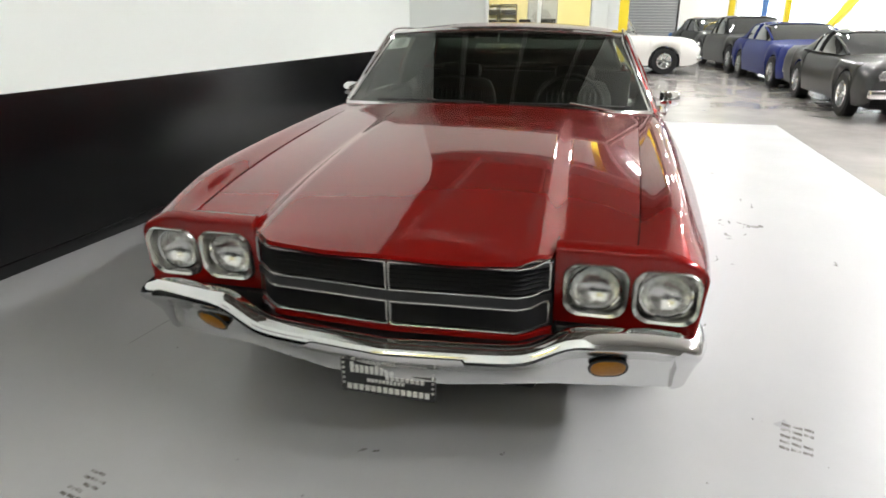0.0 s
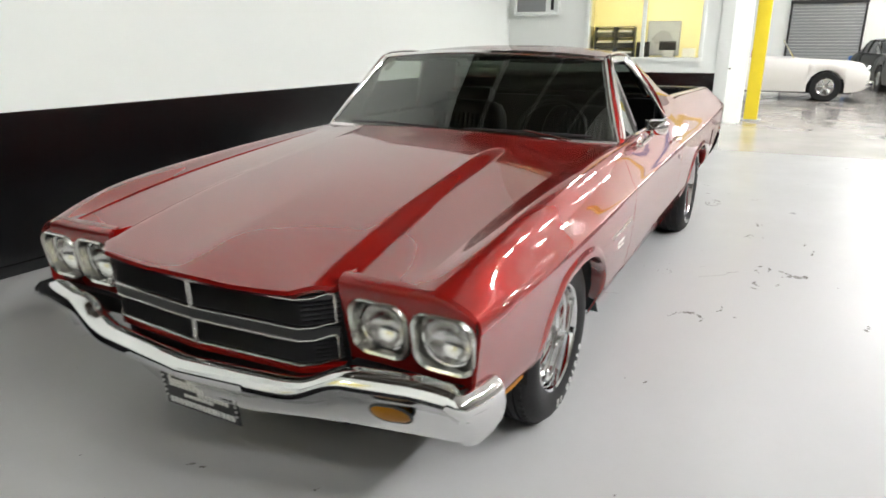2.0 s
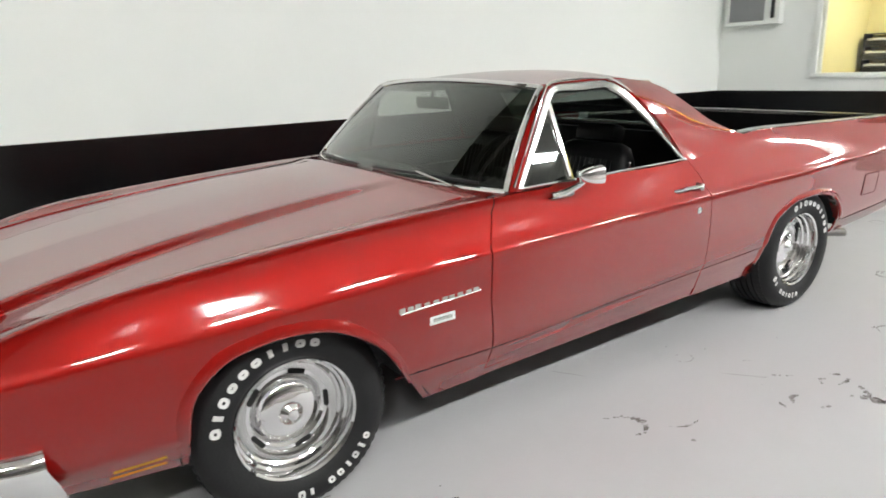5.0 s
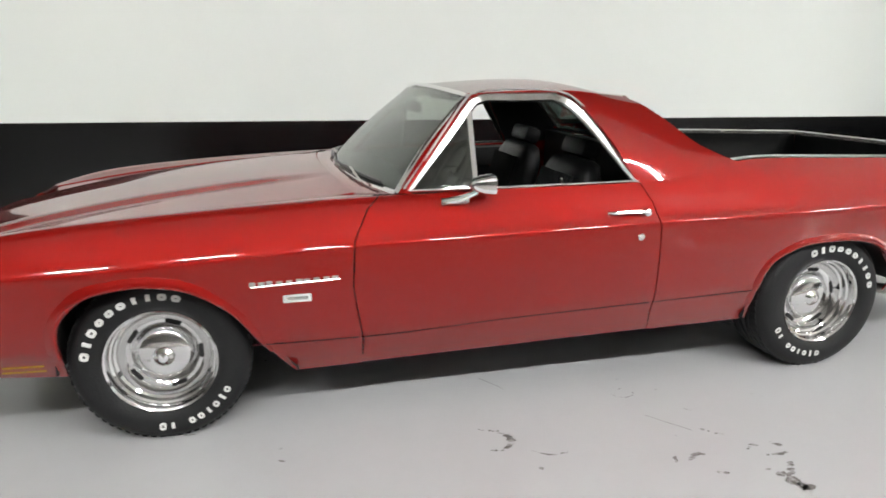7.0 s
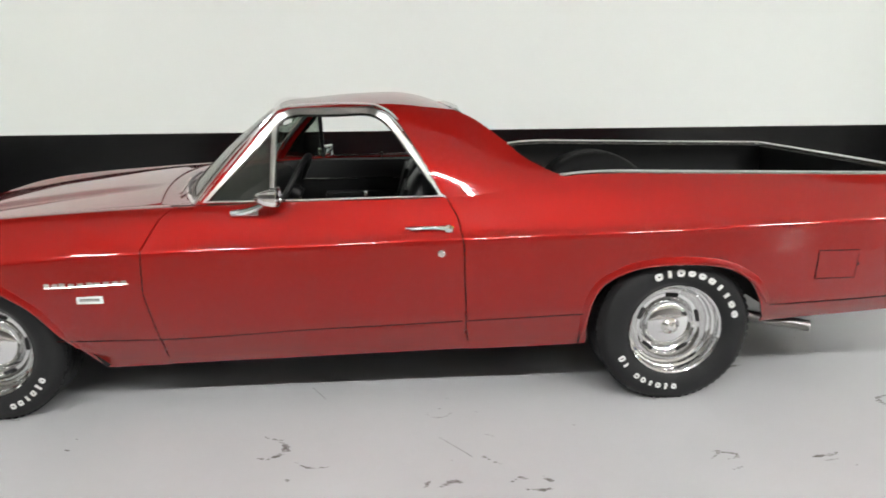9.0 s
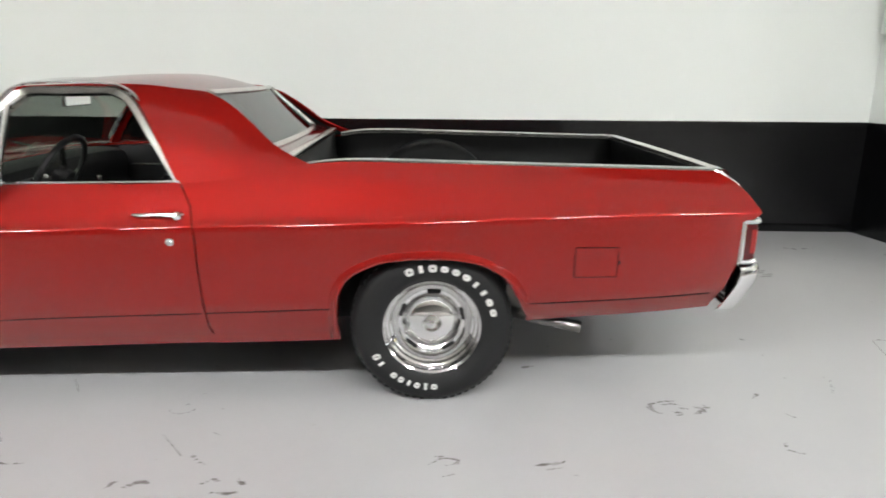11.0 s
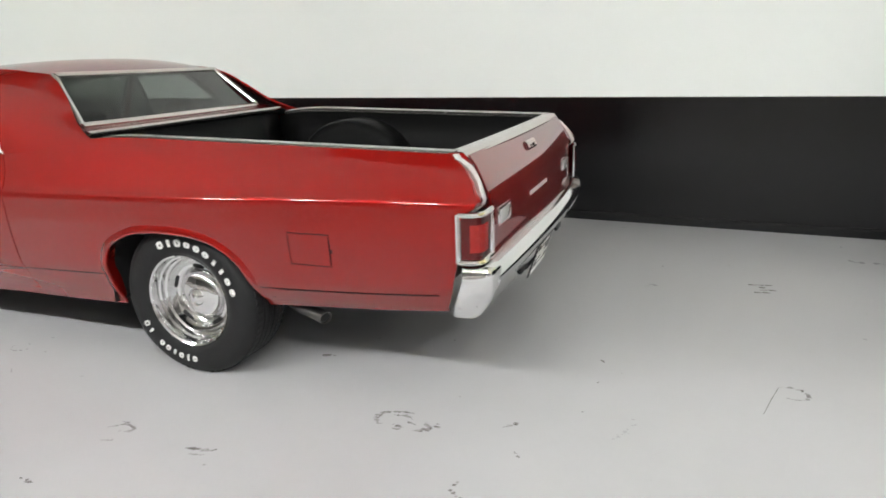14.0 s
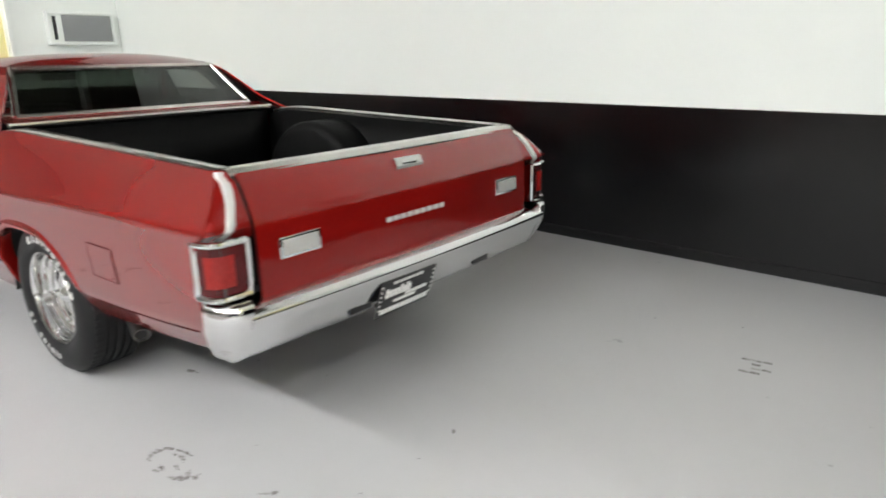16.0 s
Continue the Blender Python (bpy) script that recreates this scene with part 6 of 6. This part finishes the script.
# cabin
part("headliner", Mesh().grid([[tuple(np.array(roof_point(u, v)) * (1, 0.97, 1) - np.array((0, 0, 0.022))) for v in np.linspace(-1, 1, 21)] for u in np.linspace(0.03, 0.97, 15)]), VINYL, car, "dark headliner", solid=0.004)
for s in (-1, 1):
    rows = [[(x, s * 0.835, 0.925), (x, s * 0.80, 0.915), (x, s * 0.785, 0.85), (x, s * 0.79, 0.60), (x, s * 0.80, 0.42)] for x in np.linspace(0.82, 2.06, 12)]
    part("door_trim", Mesh().grid(rows), VINYL, door[0 if s < 0 else 1], "black vinyl inner door panel", solid=0.006)
    part("trim_strip", Mesh().tube([(1.0, s * 0.778, 0.80), (1.85, s * 0.778, 0.80)], 0.006, 6), CHROME, door[0 if s < 0 else 1])
    part("arm_rest", Mesh().box((1.25, s * 0.76 - 0.03, 0.66), (1.70, s * 0.76 + 0.03, 0.72), bevel=0.02), VINYL, door[0 if s < 0 else 1])
    part("lock_knob", Mesh().tube([(1.62, s * 0.812, 0.915), (1.62, s * 0.812, 0.965)], [0.006, 0.009], 8), BRUSHED, door[0 if s < 0 else 1])
    part("pillar_liner", Mesh().grid([[(x + 0.004, s * (y - 0.022), z - 0.004) for x, y, z in row[::3]] for row in S[::3]]), VINYL, car)
dash = part("dashboard", Mesh().grid([[(x, y, z - 0.03 * (y / 0.75) ** 4) for x, z in ((0.80, 0.915), (0.90, 0.935), (0.98, 0.935), (1.03, 0.915), (1.05, 0.86), (1.03, 0.78), (1.06, 0.70), (1.00, 0.60))] for y in np.linspace(-0.76, 0.76, 15)]), VINYL, car, "black padded dashboard", solid=0.01)
part("gauge_panel", Mesh().box((1.045, -0.62, 0.79), (1.06, -0.16, 0.875), bevel=0.008), GRILLE, dash)
for y in (-0.54, -0.42, -0.30, -0.20):
    part("gauge", Mesh().revolve([(0.042, 0.0), (0.045, 0.008), (0.038, 0.012), (0.0005, 0.010)], 20, "x", (1.058, y, 0.832)), BRUSHED, dash)
sw = Matrix.Translation((1.235, -0.385, 0.905)) @ Matrix.Rotation(radians(-62), 4, "Y")
a = np.linspace(0, 2 * math.pi, 41)
wheelrim = part("steering_wheel", Mesh().tube([sw @ Vector((0.19 * math.cos(t), 0.19 * math.sin(t), 0)) for t in a], 0.014, 8), VINYL, car, "thin black steering wheel")
for t in (radians(90), radians(210), radians(330)):
    part("spoke", Mesh().tube([sw @ Vector((0.02 * math.cos(t + 0.5), 0.02 * math.sin(t + 0.5), -0.02)), sw @ Vector((0.185 * math.cos(t), 0.185 * math.sin(t), 0))], 0.012, 6, flat=0.4), BRUSHED, wheelrim)
part("horn_button", Mesh().tube([sw @ Vector((0, 0, -0.05)), sw @ Vector((0, 0, 0.012))], 0.04, 16), VINYL, wheelrim)
part("steering_column", Mesh().tube([sw @ Vector((0, 0, -0.04)), (0.95, -0.385, 0.77)], 0.035, 10), VINYL, car)
part("shift_lever", Mesh().tube([(1.35, 0.0, 0.50), (1.38, 0.0, 0.74)], [0.02, 0.012], 8), CHROME, car)
part("console", Mesh().box((1.0, -0.11, 0.38), (1.95, 0.11, 0.58), bevel=0.03), VINYL, car)


def seat(yc):
    st = part("seat", Mesh().box((1.30, yc - 0.26, 0.42), (1.82, yc + 0.26, 0.60), bevel=0.05), VINYL, car, "black vinyl bucket seat with pleats")
    lean = Matrix.Translation((1.76, yc, 0.56)) @ Matrix.Rotation(radians(17), 4, "Y")
    rows = []
    for z, w, d in ((0.0, .24, .075), (.12, .255, .085), (.26, .255, .085), (.38, .235, .075), (.44, .20, .055), (.455, .16, .03)):
        rows.append([lean @ Vector((d * math.copysign(abs(math.cos(t)) ** .6, math.cos(t)), w * math.copysign(abs(math.sin(t)) ** .6, math.sin(t)), z)) for t in np.linspace(0, 2 * math.pi, 28, endpoint=False)])
    part("seat_back", Mesh().grid(rows, closed=True), SEATVINYL, st, sharp=60)
    for k in range(-5, 6):
        y = k * 0.034
        part("pleat", Mesh().tube([lean @ Vector((-0.082, y, z)) for z in np.linspace(0.03, 0.36, 8)], 0.013, 8, flat=1.0), SEATVINYL, st)
    hr = Mesh().box((-0.05, -0.13, 0.455), (0.05, 0.13, 0.55), lean, 0.035)
    part("head_rest", hr, SEATVINYL, st)
    for y in (-0.05, 0.05):
        part("post", Mesh().tube([lean @ Vector((0, y, 0.42)), lean @ Vector((0, y, 0.50))], 0.006, 6), CHROME, st)


seat(-0.38)
seat(0.38)
sticker = [ws_point(u, v) for u, v in ((0.80, 0.84), (0.80, 0.91), (0.93, 0.91), (0.93, 0.84))]
part("windshield_sticker", Mesh().add([(x + 0.006, y, z - 0.006) for x, y, z in sticker], [(0, 1, 2, 3)]), CEIL, car, "small pale sticker inside the windshield")
rm = part("rear_view_mirror", Mesh().box((1.145, -0.115, 1.195), (1.165, 0.145, 1.250), bevel=0.008), BRUSHED, car, "wide rear-view mirror on the windshield")
part("mirror_stem", Mesh().tube([(1.155, 0.015, 1.245), (1.17, 0.015, 1.31)], 0.008, 6), BRUSHED, rm)
part("mirror_face", Mesh().box((1.1655, -0.108, 1.201), (1.167, 0.138, 1.244)), CHROME, rm)
for s in (-1, 1):
    part("sun_visor", Mesh().box((1.20, s * 0.36 - 0.20, 1.272), (1.34, s * 0.36 + 0.20, 1.288), bevel=0.006), VINYL, car)
# chassis
part("front_crossmember", Mesh().box((-0.72, -0.45, 0.22), (-0.60, 0.45, 0.34), bevel=0.02), BLACK, car)
for x in (0.0, 2.946):
    part("axle", Mesh().tube([(x, -0.68, 0.32), (x, 0.68, 0.32)], 0.045, 10), BLACK, car)
part("fuel_tank", Mesh().box((3.40, -0.45, 0.33), (3.95, 0.45, 0.50), bevel=0.04), BLACK, car)

# ---- marks on the painted floor ----
rnd = random.Random(4)


def blot(g, x, y, w, h, n=9):
    """A ragged flat stain."""
    pts = []
    for k in range(n):
        t = 2 * math.pi * k / n
        r = 0.55 + 0.45 * rnd.random()
        pts.append((x + w * r * math.cos(t), y + h * r * math.sin(t)))
    g.add([(px, py, 0.0046) for px, py in pts], [tuple(range(n))])


def ring(g, x, y, rx, ry, n):
    for _ in range(n):
        t = rnd.random() * 2 * math.pi
        w = rx * (0.05 + 0.12 * rnd.random())
        blot(g, x + rx * math.cos(t), y + ry * math.sin(t), w, w * 0.5, 6)


def tread_print(g, x, y, w, h, ang, n=5):
    """The print of a tyre: rows of slanted bars."""
    c, s = math.cos(radians(ang)), math.sin(radians(ang))
    for k in range(n):
        for j in range(3):
            u, v = (k + 0.5) / n * h - h / 2, (j - 1) * w / 3
            q = [(-w / 7, -h / n * 0.18), (w / 7, -h / n * 0.30), (w / 7, h / n * 0.12), (-w / 7, h / n * 0.28)]
            if rnd.random() < 0.85:
                g.add([(x + (a + v) * c - (b + u) * s, y + (a + v) * s + (b + u) * c, 0.0046) for a, b in q], [(0, 1, 2, 3)])


def streak(g, points, width, gaps=0.25):
    """A rubbed mark along a path: overlapping ragged blots, thinner towards its ends, with gaps."""
    p = spline(points, max(4, int(sum(math.dist(a, b) for a, b in zip(points, points[1:])) / (width * 0.55))))
    for k, (x, y) in enumerate(p):
        if rnd.random() < gaps:
            continue
        w = width * (0.35 + 0.65 * math.sin(math.pi * (k + 0.7) / (len(p) + 0.4))) * rnd.uniform(0.6, 1.1)
        blot(g, x + rnd.gauss(0, width * 0.15), y + rnd.gauss(0, width * 0.15), w, w * rnd.uniform(0.5, 0.9), 9)


marks = Mesh()
tread_print(marks, -0.462, -1.34, 0.11, 0.19, 75, 5)
tread_print(marks, -1.265, 0.875, 0.10, 0.14, 80, 5)
tread_print(marks, 5.34, 0.935, 0.13, 0.17, 10, 4)
# curved rubber marks beside the doors
streak(marks, [(1.19, -1.10), (1.25, -1.13), (1.29, -1.18), (1.285, -1.23), (1.24, -1.262), (1.20, -1.252)], 0.020)
streak(marks, [(1.345, -1.295), (1.40, -1.335), (1.47, -1.332)], 0.009, 0.4)
streak(marks, [(1.33, -1.405), (1.36, -1.425)], 0.014)
streak(marks, [(1.895, -1.49), (1.93, -1.455), (1.965, -1.462)], 0.022, 0.1)
streak(marks, [(1.93, -1.565), (1.965, -1.585), (1.995, -1.605)], 0.022, 0.1)
streak(marks, [(1.86, -1.43), (1.83, -1.49)], 0.010, 0.4)
streak(marks, [(2.13, -1.60), (2.16, -1.66), (2.19, -1.72), (2.17, -1.73)], 0.042, 0.0)
streak(marks, [(2.15, -1.63), (2.20, -1.645), (2.235, -1.585)], 0.026, 0.15)
streak(marks, [(2.15, -1.47), (2.185, -1.45), (2.21, -1.465)], 0.016)
streak(marks, [(2.26, -1.44), (2.285, -1.47), (2.31, -1.47)], 0.016)
streak(marks, [(2.095, -1.34), (2.125, -1.358)], 0.012)
streak(marks, [(2.095, -1.14), (2.12, -1.16)], 0.010)
streak(marks, [(2.05, -1.29), (2.08, -1.325)], 0.012)
ring(marks, 1.905, -0.948, 0.050, 0.040, 22)
# marks beside and behind the rear wheel
streak(marks, [(2.93, -1.375), (2.97, -1.34), (3.02, -1.345), (3.03, -1.37), (2.98, -1.385)], 0.013, 0.3)
streak(marks, [(2.955, -1.325), (3.0, -1.33)], 0.012)
streak(marks, [(2.98, -1.45), (3.01, -1.44)], 0.012)
streak(marks, [(3.31, -1.395), (3.36, -1.385), (3.42, -1.372)], 0.018, 0.1)
streak(marks, [(3.34, -1.42), (3.40, -1.41)], 0.009, 0.3)
ring(marks, 3.985, -0.985, 0.125, 0.060, 18)
streak(marks, [(3.93, -0.955), (3.97, -0.95), (4.0, -0.965)], 0.014, 0.3)
streak(marks, [(3.95, -1.02), (4.0, -1.03)], 0.012, 0.3)
streak(marks, [(3.99, -0.985), (4.03, -1.0)], 0.010, 0.3)
streak(marks, [(3.88, -0.96), (3.87, -1.0), (3.89, -1.03)], 0.014)
streak(marks, [(4.06, -0.975), (4.09, -1.005), (4.05, -1.03)], 0.018, 0.1)
streak(marks, [(4.345, -0.91), (4.368, -0.88), (4.39, -0.865)], 0.015, 0.1)
streak(marks, [(4.605, -0.25), (4.62, -0.268)], 0.012, 0.0)
streak(marks, [(3.385, -0.575), (3.44, -0.565)], 0.020, 0.1)
streak(marks, [(4.29, -1.27), (4.28, -1.31), (4.32, -1.345)], 0.015, 0.3)
streak(marks, [(4.42, -1.05), (4.44, -1.08)], 0.010)
streak(marks, [(5.30, -0.29), (5.36, -0.28), (5.41, -0.32), (5.385, -0.37), (5.33, -0.375)], 0.013, 0.35)
# farther ones, and specks in front of the bumper
streak(marks, [(2.70, -1.76), (2.80, -1.775)], 0.022)
streak(marks, [(2.90, -1.71), (2.96, -1.72)], 0.014)
streak(marks, [(2.20, -1.52), (2.28, -1.53)], 0.018)
streak(marks, [(1.44, -2.0), (1.52, -2.02)], 0.022, 0.4)
streak(marks, [(-0.895, 0.115), (-0.880, 0.095)], 0.012, 0.0)
streak(marks, [(-0.885, 0.065), (-0.875, 0.05)], 0.010, 0.0)
streak(marks, [(-0.80, -0.355), (-0.785, -0.365)], 0.010, 0.2)
streak(marks, [(0.05, -0.87), (0.09, -0.88)], 0.014, 0.0)
streak(marks, [(0.41, -1.14), (0.43, -1.15)], 0.010, 0.2)
for _ in range(90):
    w = 0.003 + 0.008 * rnd.random() ** 2
    blot(marks, rnd.uniform(-2.2, 6.5), rnd.uniform(-2.3, 1.8), w, w * rnd.uniform(0.4, 1), 6)
tagged(link("floor_scuffs", marks, SCUFF), "dark tyre scuffs and specks on the painted floor", "scuff marks", "", "stuff")
lines = Mesh()
for p in ([(-0.43, 1.38), (-0.15, 1.355), (0.4, 1.31)], [(5.235, -0.52), (5.27, -0.40), (5.305, -0.29)], [(1.32, -0.66), (1.36, -0.72), (1.40, -0.79)], [(1.9, -1.15), (2.02, -1.3)]):
    for (x0, y0), (x1, y1) in zip(p, p[1:]):
        d = math.hypot(x1 - x0, y1 - y0)
        nx, ny = -(y1 - y0) / d * 0.0018, (x1 - x0) / d * 0.0018
        lines.add([(x0 - nx, y0 - ny, 0.0046), (x1 - nx, y1 - ny, 0.0046), (x1 + nx, y1 + ny, 0.0046), (x0 + nx, y0 + ny, 0.0046)], [(0, 1, 2, 3)])
tagged(link("floor_scratches", lines, SCUFF), "thin dark scratches in the painted floor", "scratches", "", "stuff")
